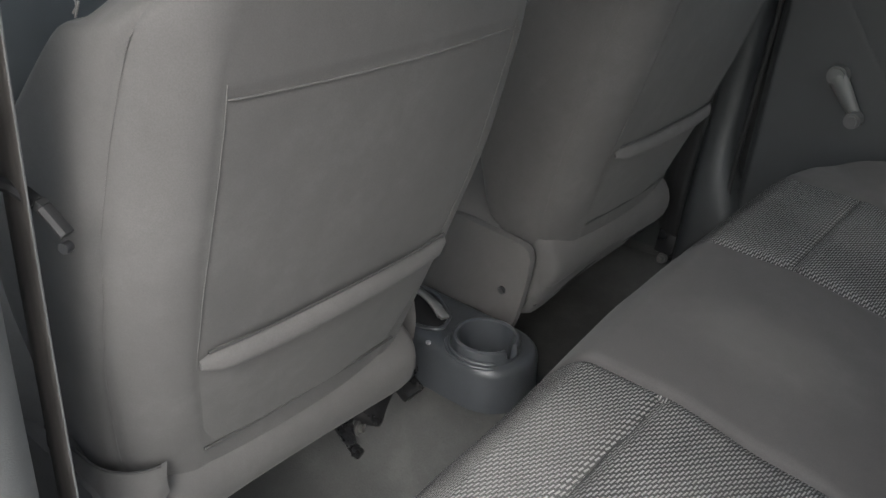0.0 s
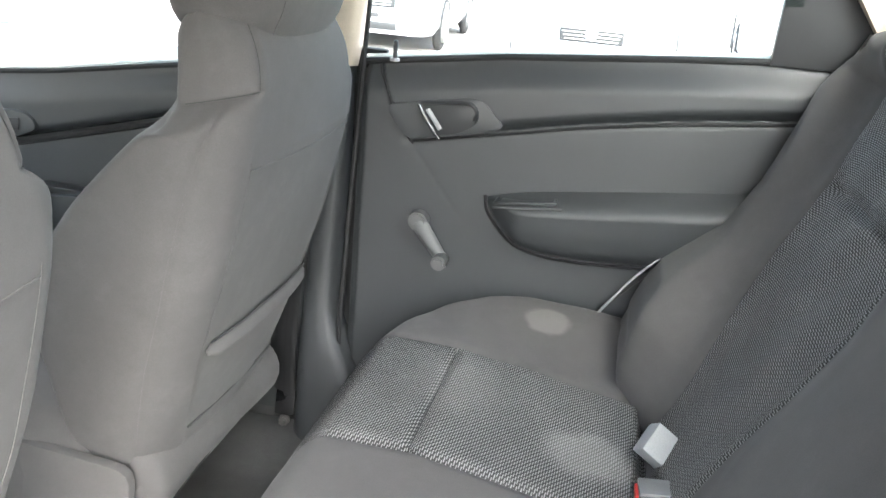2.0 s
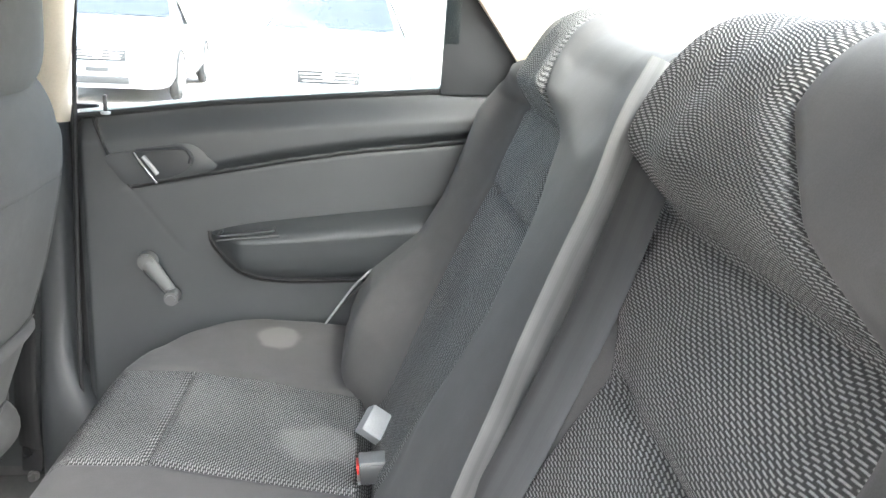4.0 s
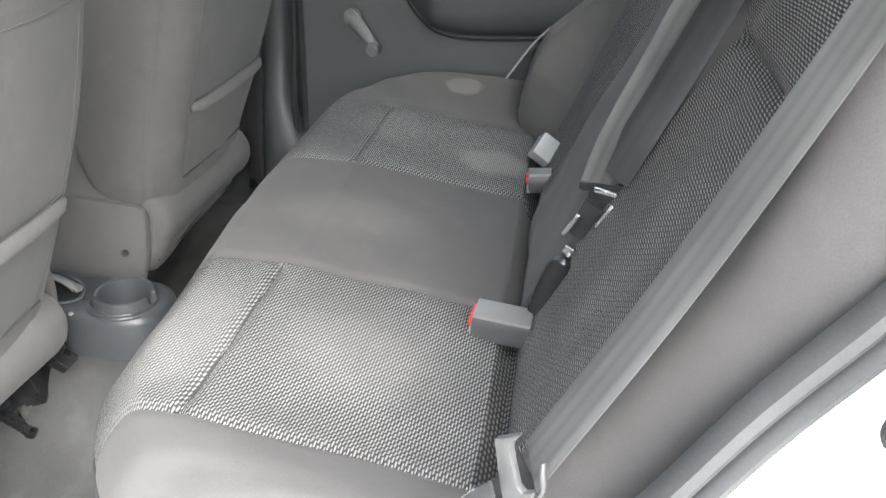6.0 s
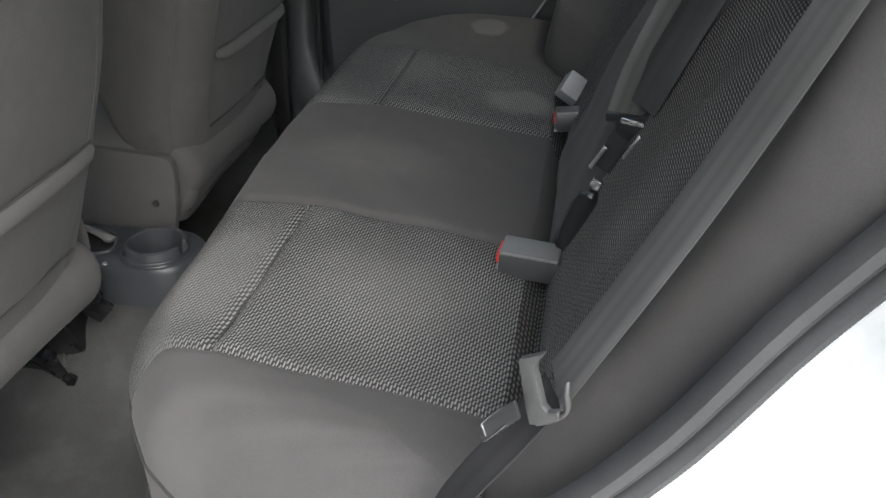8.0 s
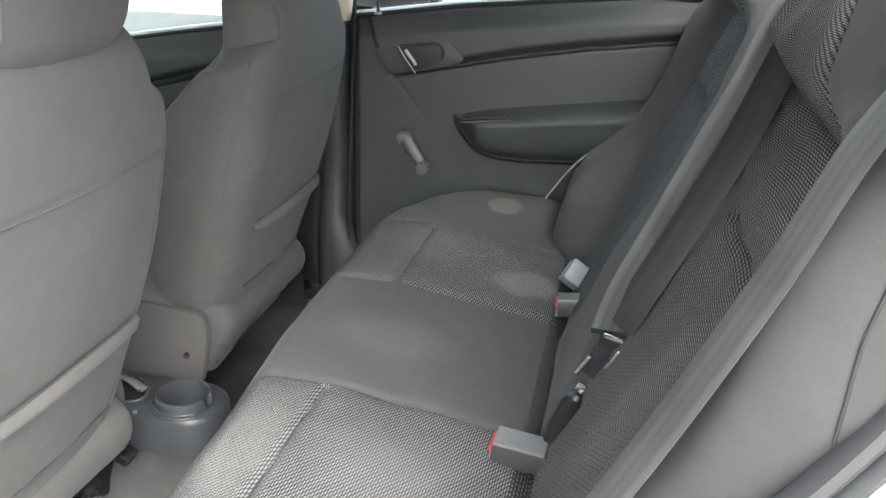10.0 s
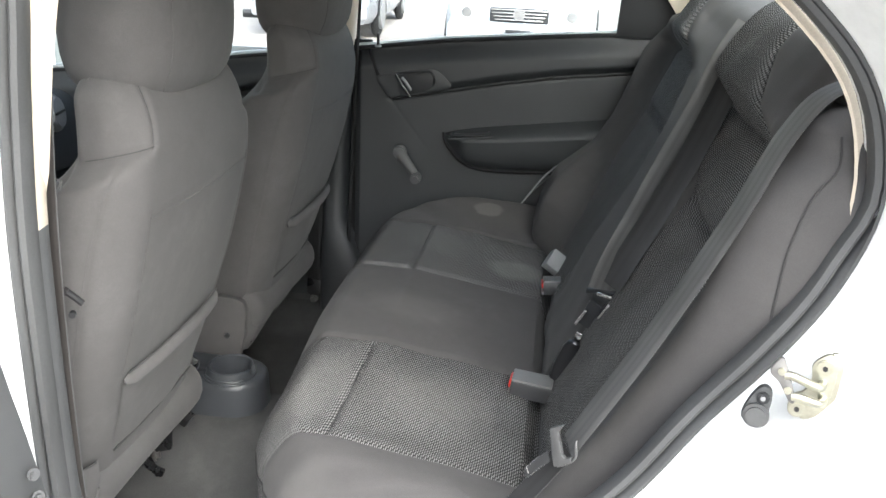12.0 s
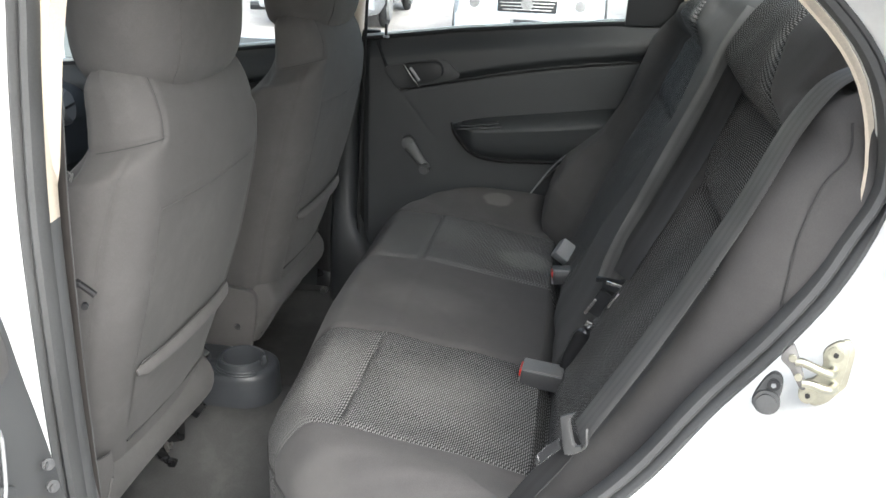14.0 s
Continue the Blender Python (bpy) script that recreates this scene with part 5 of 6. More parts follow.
def make_front_door():
    th = thing("front_door", "closed blue-grey plastic front door panel beside the passenger seat", "car door", (-0.7, 0.72, 0.1))
    xs, v = np.linspace(-1.40, -0.305, 150), np.linspace(0, 1, 120)
    X, V = np.meshgrid(xs, v, indexing='ij')
    top = door_sill(X) - 0.006
    Z = 0.06 + V * (top - 0.06)
    zb = np.interp(X, [-1.4, -0.90, -0.585, -0.30], [0.36, 0.492, 0.572, 0.628])
    Yp = np.full(X.shape, 0.672) - 0.012 * smooth01(0, 0.02, Z - zb) + 0.022 * smooth01(0.05, 0, top - Z)
    Yp += 0.010 * np.exp(-((Z - zb) / 0.007) ** 2)
    part("panel", sheet(np.stack([X, Yp, Z], -1)), M_PLASTIC, th, "grained grey plastic")
    part("door_shell", rbox(1.10, 0.05, 0.60, 0.01, at=(-0.87, 0.742, 0.31)), M_WHITE, th, "white painted door shell")
    # same black strip for the pad's shade on this door
    part("pad_shade_strip", tube([(x, 0.672, float(np.interp(x, [-1.4, -0.90, -0.585, -0.30], [0.36, 0.492, 0.572, 0.628])) - 0.004) for x in np.linspace(-1.35, -0.31, 12)], 0.0075, 50, 8), M_RUBBER_DK, th, "black strip for the shade under the pad")
    part("glass_wiper", tube([(x, 0.686, float(door_sill(x)) - 0.004) for x in np.linspace(-1.38, -0.30, 12)], 0.0055, 50, 8), M_RUBBER_DK, th, "black rubber glass wiper")
    part("outer_ledge", tube([(x, 0.704, float(door_sill(x)) + 0.002) for x in np.linspace(-1.38, -0.30, 12)], 0.006, 50, 8), M_WHITE, th)
    bez = part("handle_bezel", plate([tuple(p) for p in curve_through([(-0.905, 0.500), (-0.83, 0.520), (-0.818, 0.535), (-0.835, 0.552), (-0.865, 0.557), (-0.905, 0.548)], 30, True)], 0.652, 0.676, 0.003), M_PLASTIC, th, "handle surround")
    part("handle_recess", plate([(-0.895, 0.512), (-0.850, 0.523), (-0.848, 0.545), (-0.893, 0.541)], 0.6495, 0.660, 0.002), M_PLASTIC_DK, bez)
    arm = []
    for x in np.linspace(-0.98, -0.45, 40):
        zt = 0.425 + 0.09 * (x + 0.8)
        pr = 0.05 * float(smooth01(-0.99, -0.93, x)) + 0.004
        arm.append([(x, 0.668 - pr * d, zt - 0.09 * u) for u, d in ((0, 0), (0, 0.6), (0.05, 0.95), (0.2, 1.0), (0.5, 0.85), (0.85, 0.45), (1, 0))])
    a = part("armrest", sheet(np.array(arm)), M_PLASTIC, th, "grey moulded armrest")
    # pocket again a dark slab, its shade given as colour
    part("pull_pocket", plate([(-0.815, 0.625), (-0.715, 0.625), (-0.715, 0.656), (-0.815, 0.656)], 0.424, 0.437, 0.002, 'z'), M_PLASTIC_DK, a, "dark slab for the shaded pull pocket")
    bm = bmesh.new()
    f = bm.faces.new([bm.verts.new(p) for p in ((-0.31, 0.695, 0.69), (-1.40, 0.70, 0.575), (-1.02, 0.64, 0.95), (-0.29, 0.61, 1.06))])
    bmesh.ops.solidify(bm, geom=[f], thickness=0.003)
    part("window_pane", bm, M_GLASS, th, "clear closed side window", smooth=False)
    # door mirror outside
    mir = thing("door_mirror", "silver-backed outside door mirror", "car mirror", (-1.12, 0.86, 0.68))
    rings = [superring(0, 0, z, 0.045 * c, 0.095 * c, 30, 3.0).tolist() for z, c in ((-0.062, 0.55), (-0.055, 0.85), (-0.02, 1.0), (0.03, 1.0), (0.055, 0.88), (0.064, 0.6))]
    bm = loft(rings)
    bm.transform(pose(-1.12, 0.87, 0.72, 0, 0, -20))
    part("housing", bm, M_GREY_LT, mir, "grey mirror housing")
    bm = rbox(0.006, 0.16, 0.10, 0.002, at=(-1.074, 0.853, 0.722), rot=(0, 0, -20))
    part("mirror_glass", bm, M_CHROME, mir, "mirror glass")
    part("stalk", tube([(-1.13, 0.74, 0.655), (-1.125, 0.80, 0.668), (-1.12, 0.84, 0.69)], 0.018, 14, 10), M_PLASTIC_DK, mir)
    return th


# ---- belts and buckles ----
def make_belts():
    # middle belt
    b = thing("middle_seat_belt", "dark grey middle lap belt with chrome latch on the backrest", "seat belt", (0.33, -0.19, 0.38))
    ac = (0.90, -0.32, -0.35)
    part("webbing", ribbon([(0.520, -0.100, 0.878), (0.489, -0.130, 0.830), (0.467, -0.149, 0.775), (0.439, -0.164, 0.715), (0.408, -0.186, 0.652), (0.386, -0.211, 0.612), (0.360, -0.232, 0.560), (0.346, -0.236, 0.515)], 0.046, 0.0016, [ac] * 4 + [(0.80, -0.10, -0.50), (0.70, 0.15, -0.60), (0.60, 0.30, -0.65), (0.55, 0.35, -0.65)], 80), M_BELT, b, "grey woven webbing")
    # second, black band stands for the shade between belt and insert
    part("belt_shade_band", ribbon([(0.520, -0.130, 0.868), (0.488, -0.168, 0.805), (0.452, -0.202, 0.722), (0.413, -0.224, 0.640), (0.378, -0.240, 0.572), (0.356, -0.242, 0.525)], 0.036, 0.0016, [(0.80, -0.55, -0.2)] * 6), M_BELT_BK, b, "dark band with woven webbing surface")
    part("slide_bar", merge(tube([(0.328, -0.188, 0.505), (0.352, -0.200, 0.510), (0.378, -0.214, 0.512), (0.384, -0.218, 0.496), (0.360, -0.206, 0.488)], 0.0045, 30, 8), rbox(0.045, 0.010, 0.012, 0.003, at=(0.357, -0.203, 0.500), rot=(0, 0, -28))), M_PLASTIC_DK, b, "black slide bar")
    part("latch_plate", merge(rbox(0.020, 0.004, 0.045, 0.0015, at=(0.334, -0.203, 0.474), rot=(8, 24, -20)), rbox(0.012, 0.005, 0.030, 0.0015, at=(0.350, -0.210, 0.470), rot=(8, 24, -20))), M_PLASTIC_DK, b, "black latch plate")
    part("latch_tip", merge(rbox(0.005, 0.006, 0.030, 0.0015, at=(0.322, -0.206, 0.470), rot=(0, 30, -20)), rbox(0.012, 0.006, 0.012, 0.002, at=(0.322, -0.206, 0.440), rot=(0, 24, -20)), rbox(0.004, 0.007, 0.022, 0.001, at=(0.341, -0.213, 0.452), rot=(0, 35, -20)), rbox(0.004, 0.012, 0.030, 0.001, at=(0.354, -0.213, 0.486), rot=(0, 30, -20)), rbox(0.024, 0.005, 0.005, 0.001, at=(0.352, -0.209, 0.508), rot=(0, 0, -28))), M_CHROME, b)
    rings = [superring(0, 0, z, w, 0.010, 20, 2.6).tolist() for z, w in ((-0.042, 0.003), (-0.038, 0.008), (-0.01, 0.013), (0.025, 0.014), (0.034, 0.011), (0.038, 0.005))]
    bm = loft(rings)
    bm.transform(pose(0.305, -0.208, 0.397, 0, 22, -15))
    part("buckle", bm, M_STEEL_BK, b, "black oblong buckle")
    for o in b.children:
        if o.name.split(".")[0] not in ("webbing", "belt_shade_band"):
            o.location.y -= 0.022
            o.location.z -= 0.004
    # near shoulder belt
    n = thing("near_seat_belt", "grey shoulder belt with tongue lying over the rear seat side", "seat belt", (0.24, -0.655, 0.41))
    ax = [(-0.05, 1, -0.1), (-0.05, 1, -0.1), (-0.10, 1, -0.05), (-0.12, 1, 0), (-0.12, 1, 0), (-0.14, 1, 0), (-0.2, 1, -0.1)]
    part("webbing", ribbon([(0.66, -0.585, 0.868), (0.575, -0.596, 0.884), (0.505, -0.606, 0.872), (0.468, -0.615, 0.832), (0.430, -0.622, 0.745), (0.369, -0.634, 0.622), (0.305, -0.650, 0.512)], 0.047, 0.0016, ax, 90), M_BELT, n, "grey woven webbing")
    part("lap_webbing", ribbon([(0.303, -0.650, 0.508), (0.295, -0.650, 0.495), (0.279, -0.651, 0.470), (0.258, -0.652, 0.439), (0.240, -0.648, 0.404), (0.228, -0.642, 0.365)], 0.026, 0.0016, [(0.42, -0.85, -0.30)] * 6), M_BELT_BK, n, "dark band with woven webbing surface")
    # tongue: a slotted plastic frame the belt runs through, a chrome plate at its foot
    U, V = Vector((0.69, -0.38, 0.61)), Vector((0.15, -0.10, -0.98))
    N = V.cross(U).normalized()
    fm = Matrix.Translation((0.286, -0.659, 0.532)) @ Matrix((U, V, N)).transposed().to_4x4()

    def on_frame(bm):
        bm.transform(fm)
        return bm
    body = [(-0.0002, -0.0032), (0.0185, -0.0015), (0.0112, 0.0035), (0.0104, 0.0073), (0.0133, 0.029), (0.0165, 0.0335), (0.024, 0.0345), (0.0245, 0.0398), (0.0126, 0.0405), (0.0020, 0.0382), (0.0006, 0.0285)]
    tg = part("tongue", on_frame(plate(body, -0.0028, 0.0028, 0.0011, 'z')), M_TONGUE, n, "grey plastic belt tongue")
    part("tongue_foot", on_frame(tube([(0.006, 0.0390, 0), (0.0130, 0.0396, 0), (0.0235, 0.0390, 0), (0.0283, 0.0370, 0), (0.0304, 0.0330, 0), (0.0303, 0.0260, 0), (0.0300, 0.0200, -0.002)], 0.0018, 40, 10)), M_TONGUE, tg)
    blade = part("tongue_blade", on_frame(plate([(0.002, 0.017), (-0.0118, 0.0196), (-0.0268, 0.0252), (-0.0304, 0.0330), (-0.0284, 0.0380), (-0.0221, 0.0376), (0.004, 0.0285)], 0.0105, 0.0128, 0.0004, 'z')), M_PLASTIC_DK, tg, "dark latch blade of the tongue")
    for pts, r in ((((-0.0118, 0.0202), (-0.0190, 0.0228), (-0.0261, 0.0258)), 0.0007), (((-0.0262, 0.0260), (-0.0250, 0.0300), (-0.0240, 0.0340)), 0.0007), (((-0.0282, 0.0370), (-0.0221, 0.0366), (-0.0052, 0.0298)), 0.0010)):
        part("blade_edge", on_frame(tube([(a, c, 0.0130) for a, c in pts], r, 16, 8)), M_CHROME, blade, "bright chrome slot edge")
    # far shoulder belt
    f = thing("far_seat_belt", "dark shoulder belt beside the far rear seat", "seat belt", (0.2, 0.63, 0.37))
    part("webbing", ribbon([(0.178, 0.628, 0.352), (0.196, 0.630, 0.380), (0.240, 0.630, 0.432), (0.270, 0.630, 0.461), (0.306, 0.631, 0.495), (0.360, 0.632, 0.560), (0.400, 0.632, 0.630), (0.445, 0.634, 0.73), (0.490, 0.634, 0.83)], 0.040, 0.0016, [(0.25, 1, 0.1)] * 9, 80), M_BELT_DK, f, "dark band with woven webbing surface")
    # pale line: light catching the belt edge, put in as colour
    part("webbing_edge", tube([(0.186, 0.608, 0.372), (0.207, 0.608, 0.404), (0.237, 0.608, 0.447), (0.268, 0.608, 0.480), (0.297, 0.608, 0.508), (0.328, 0.608, 0.553)], 0.0019, 40, 6), M_GREY_LT, f, "pale line for the light on the belt edge")
    part("tongue", rbox(0.03, 0.04, 0.012, 0.003, at=(0.292, 0.612, 0.484), rot=(0, -42, 0)), M_PLASTIC_DK, f, "black belt tongue")

    def buckle(at, rot, label, top, long=0.066):
        bk = thing("belt_buckle", label, "belt buckle", at, group="rear belt buckles")
        m = pose(*at, *rot)

        def put(nm, bm, mt, parent, lb=""):
            bm.transform(m)
            return part(nm, bm, mt, parent, lb)
        body = put("body", rbox(long, 0.040, 0.026, 0.004), M_BUCKLE, bk, "dark grey plastic body")
        put("top_cover", rbox(long * 0.86, 0.037, 0.005, 0.0022, at=(-long * 0.06, 0, 0.0135)), top, body, "light grey top cover")
        put("release_button", rbox(0.005, 0.030, 0.011, 0.002, at=(-long / 2 - 0.0002, 0, 0.005)), M_RED, body, "red release button")
        put("button_edge", rbox(0.005, 0.038, 0.005, 0.0015, at=(-long / 2, 0, -0.010)), M_GREY_LT, body)
        put("strap", rbox(0.036, 0.028, 0.010, 0.003, at=(long / 2 + 0.014, 0, -0.002), rot=(0, 8, 0)), M_STEEL_DULL, bk, "pale worn strap sleeve")
        return bk
    buckle((0.264, -0.243, 0.351), (0, 5, -4), "dark grey belt buckle with red button lying on the bench cushion", M_BUCKLE_LT, 0.070)
    buckle((0.290, 0.172, 0.350), (-6, -4, 4), "dark grey belt buckle with red button beside the far insert", M_BUCKLE_LT, 0.058)
    t = thing("belt_buckle", "light grey belt buckle standing tilted beside the far insert", "belt buckle", (0.29, 0.275, 0.35), group="rear belt buckles")
    part("body", rbox(0.050, 0.040, 0.028, 0.004, at=(0.286, 0.258, 0.362), rot=(48, 35, 0)), M_GREY_LT, t, "light grey plastic body")
    part("strap", rbox(0.040, 0.028, 0.008, 0.003, at=(0.312, 0.277, 0.346), rot=(0, 8, 20)), M_BELT_DK, t, "dark strap")

    # front belts at the pillars
    p = thing("front_seat_belt", "black seat belt bolted to the foot of the far pillar", "seat belt", (-0.325, 0.62, 0.06))
    part("webbing", ribbon([(-0.292, 0.622, 0.80), (-0.300, 0.612, 0.60), (-0.316, 0.604, 0.35), (-0.326, 0.612, 0.20), (-0.328, 0.622, 0.125)], 0.046, 0.0016, [(0.95, -0.3, 0)] * 5), M_BELT_BK, p, "black woven webbing")
    an = part("anchor", rbox(0.036, 0.006, 0.046, 0.003, at=(-0.327, 0.624, 0.104), rot=(-12, 0, 0)), M_STEEL_BK, p, "dark metal anchor plate")
    part("bolt", merge(rod(0.010, 0.006, (-0.325, 0.616, 0.073), (90, 0, 0), 20), rod(0.007, 0.012, (-0.325, 0.611, 0.073), (90, 0, 0), 6)), M_STEEL_DULL, an, "dull hexagon bolt")
    d = thing("front_seat_belt", "brown-grey seat belt hanging between the pillar and the driver seat", "seat belt", (-0.28, -0.585, 0.2))
    part("webbing", ribbon([(-0.250, -0.590, 0.95), (-0.264, -0.588, 0.80), (-0.274, -0.586, 0.66), (-0.278, -0.585, 0.50), (-0.278, -0.584, 0.36), (-0.276, -0.583, 0.22)], 0.040, 0.0016, [(0.97, -0.10, 0)] * 6), M_BELT_BR, d, "brown-grey woven webbing")
    tg = part("tongue", merge(tube([(-0.288, -0.588, 0.598), (-0.274, -0.584, 0.596), (-0.262, -0.580, 0.590)], 0.0062, 16, 8, flat=0.7), tube([(-0.258, -0.578, 0.588), (-0.250, -0.576, 0.581), (-0.243, -0.574, 0.574)], 0.0058, 14, 8, flat=0.7)), M_RUBBER_DK, d, "black belt tongue")
    part("tongue_plate", rbox(0.005, 0.008, 0.008, 0.001, at=(-0.260, -0.579, 0.589), rot=(0, 30, 20)), M_RUBBER_DK, tg)
    part("webbing_edge", tube([(-0.2303, -0.5925, 0.95), (-0.2443, -0.5905, 0.80), (-0.2543, -0.5885, 0.66), (-0.2583, -0.5875, 0.50), (-0.2583, -0.5865, 0.36), (-0.2563, -0.5855, 0.22)], 0.0008, 50, 6), M_PILLAR, d, "thin pale belt edge")
    part("stop_button", rod(0.004, 0.006, (-0.262, -0.566, 0.555), (90, 0, 20), 12), M_PLASTIC_DK, d)


# ---- fittings on the jamb ----
def make_fittings():
    s = thing("door_striker", "zinc-plated door striker bolted to the white jamb", "door striker", (0.50, -0.735, 0.645))
    # built with u along the jamb towards the rear, v up, w out of the jamb, then laid on it
    u, v = Vector((0.86, -0.20, 0.06)).normalized(), Vector((0.30, 0.0, 0.95)).normalized()
    w = u.cross(v).normalized()
    v = w.cross(u)
    m = Matrix.Translation((0.4965, -0.743, 0.652)) @ Matrix((u, v, w)).transposed().to_4x4() @ Matrix.Diagonal((0.80, 0.86, 0.80, 1))

    def put(nm, bm, mt, parent, lb=""):
        bm.transform(m)
        return part(nm, bm, mt, parent, lb)
    base = plate([tuple(p) for p in curve_through([(0.004, 0.033), (0.013, 0.026), (0.012, 0.008), (0.010, -0.004), (0.006, -0.018), (-0.006, -0.026), (-0.022, -0.034), (-0.030, -0.026), (-0.026, -0.012), (-0.016, -0.006), (-0.010, 0.006), (-0.010, 0.022)], 50, True)], -0.003, 0.003, 0.001, 'z')
    bs = put("base_plate", base, M_ZINC, s, "yellowish zinc base plate")
    put("packing_plate", plate([tuple(p) for p in curve_through([(0.008, 0.033), (0.018, 0.025), (0.017, 0.006), (0.013, -0.018), (0.002, -0.030), (-0.016, -0.037), (-0.02, -0.02), (-0.006, 0.01)], 40, True)], -0.008, -0.003, 0.001, 'z'), M_ZINC, bs)
    for a0, a1 in (((0.002, 0.004), (-0.036, 0.014)), ((0.004, -0.012), (-0.028, -0.006))):
        put("loop_bar", tube([(a0[0], a0[1], 0.0), (a0[0] - 0.006, a0[1] + 0.001, 0.018), (a1[0] + 0.008, a1[1], 0.022), (a1[0], a1[1], 0.022)], 0.0042, 24, 10), M_ZINC, s)
    ep = put("end_plate", plate([tuple(p) for p in curve_through([(-0.044, 0.028), (-0.038, 0.030), (-0.028, 0.004), (-0.024, -0.010), (-0.029, -0.012), (-0.040, 0.006), (-0.050, 0.016)], 30, True)], 0.018, 0.024, 0.001, 'z'), M_STEEL_DULL, s, "dull steel end plate")
    for at in ((-0.039, 0.018, 0.0245), (-0.032, 0.000, 0.0245)):
        put("rivet", rod(0.0038, 0.003, at, n=16, bev=0.0008), M_ZINC, ep)
    for at in ((0.001, 0.020, 0.004), (-0.021, -0.024, 0.004)):
        sc = put("screw", rod(0.0078, 0.005, at, n=20, bev=0.0012), M_ZINC, bs)
        put("socket", rod(0.0028, 0.002, (at[0], at[1], 0.0068), n=6), M_STEEL_BK, sc)
    wsw = thing("door_switch", "dark grey rubber door light switch on the white jamb", "switch", (0.452, -0.728, 0.622))
    m = Matrix.Translation((0.453, -0.726, 0.621)) @ Matrix((u, v, w)).transposed().to_4x4() @ Matrix.Diagonal((0.86, 0.86, 0.86, 1))
    boot = put("boot", plate([tuple(p) for p in curve_through([(-0.013, -0.012), (-0.004, -0.019), (0.008, -0.014), (0.014, 0.004), (0.013, 0.018), (0.004, 0.021), (-0.006, 0.008)], 30, True)], -0.004, 0.006, 0.0025, 'z'), M_RUBBER, wsw, "dark rubber boot")
    put("plunger", rod(0.0125, 0.012, (0.001, -0.008, 0.008), n=26, bev=0.003), M_RUBBER, boot, "round rubber plunger")
    sc = put("screw", rod(0.0062, 0.003, (0.006, 0.010, 0.007), n=18, bev=0.001), M_PLASTIC_DK, boot)
    put("socket", rod(0.0024, 0.002, (0.006, 0.010, 0.0088), n=10), M_GREY_LT, sc)
    for xx, zz in ((-0.186, 0.494), (-0.184, 0.470)):
        h = thing("hinge_bolt", "dull steel hinge bolt on the white front jamb", "bolt", (xx, -0.775, zz), group="hinge bolts")
        part("head", merge(rod(0.006, 0.003, (xx, -0.778, zz), (70, 0, 60), 20), rod(0.004, 0.007, (xx + 0.002, -0.780, zz), (70, 0, 60), 6, bev=0.001)), M_TONGUE, h)


def make_open_door():
    th = thing("open_rear_door", "opened white rear door with grey inner panel", "car door", (-0.23, -0.81, 0.2))
    m = pose(-0.195, -0.735, 0.0, 0, 0, -92.0)

    def put(nm, bm, mt, parent, lb=""):
        bm.transform(m)
        return part(nm, bm, mt, parent, lb)
    put("door_shell", rbox(0.86, 0.07, 0.80, 0.012, at=(0.58, -0.060, 0.43)), M_WHITE, th, "white painted door shell")
    edge = curve_through([(0.06, 0.06), (0.0, 0.12), (-0.012, 0.25), (0.0, 0.385), (0.026, 0.513), (0.043, 0.582), (0.053, 0.628), (0.062, 0.662), (0.080, 0.684), (0.11, 0.697), (0.20, 0.706), (0.55, 0.735), (0.90, 0.75), (0.93, 0.66), (0.93, 0.17), (0.85, 0.07)], 110, True)
    # panel, pad and armrest paler than far door: outdoor light put into colour
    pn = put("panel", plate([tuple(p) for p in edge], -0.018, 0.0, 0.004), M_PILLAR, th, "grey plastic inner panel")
    ins = curve_through([(0.086, 0.660), (0.070, 0.645), (0.066, 0.604), (0.090, 0.592), (0.20, 0.545), (0.40, 0.535), (0.86, 0.57), (0.88, 0.70), (0.50, 0.700), (0.16, 0.680)], 90, True)
    put("cloth_insert", plate([tuple(p) for p in ins], -0.002, 0.006, 0.003), M_CLOTH, pn, "dark grey cloth door insert")
    swell = curve_through([(0.082, 0.10), (0.080, 0.30), (0.084, 0.46), (0.092, 0.515), (0.16, 0.50), (0.40, 0.49), (0.82, 0.50), (0.86, 0.14)], 70, True)
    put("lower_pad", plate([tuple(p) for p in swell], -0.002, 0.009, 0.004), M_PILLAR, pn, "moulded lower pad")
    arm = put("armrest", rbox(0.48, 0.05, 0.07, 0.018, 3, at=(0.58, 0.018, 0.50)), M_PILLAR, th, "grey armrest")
    put("pull_rim", tube([(0.22, 0.012, 0.545), (0.13, 0.012, 0.570), (0.098, 0.010, 0.565), (0.097, 0.010, 0.53), (0.104, 0.010, 0.495), (0.125, 0.010, 0.485), (0.22, 0.012, 0.49)], 0.0018, 50, 8), M_GREY_LT, arm, "light grey rim of the pull handle")


def make_near_front_door():
    th = thing("front_door", "closed white front door beside the driver seat", "car door", (-0.8, -0.75, 0.1))
    part("door_shell", rbox(1.08, 0.08, 0.80, 0.02, 3, at=(-0.875, -0.765, 0.26)), M_WHITE, th, "white painted door shell")
    part("panel", rbox(1.06, 0.03, 0.56, 0.012, at=(-0.875, -0.703, 0.36)), M_PLASTIC, th, "grey plastic inner panel")
    bm = bmesh.new()
    f = bm.faces.new([bm.verts.new(p) for p in ((-0.35, -0.74, 0.66), (-1.40, -0.74, 0.60), (-1.02, -0.66, 0.95), (-0.31, -0.63, 1.06))])
    bmesh.ops.solidify(bm, geom=[f], thickness=0.003)
    part("window_pane", bm, M_GLASS, th, "clear closed side window", smooth=False)


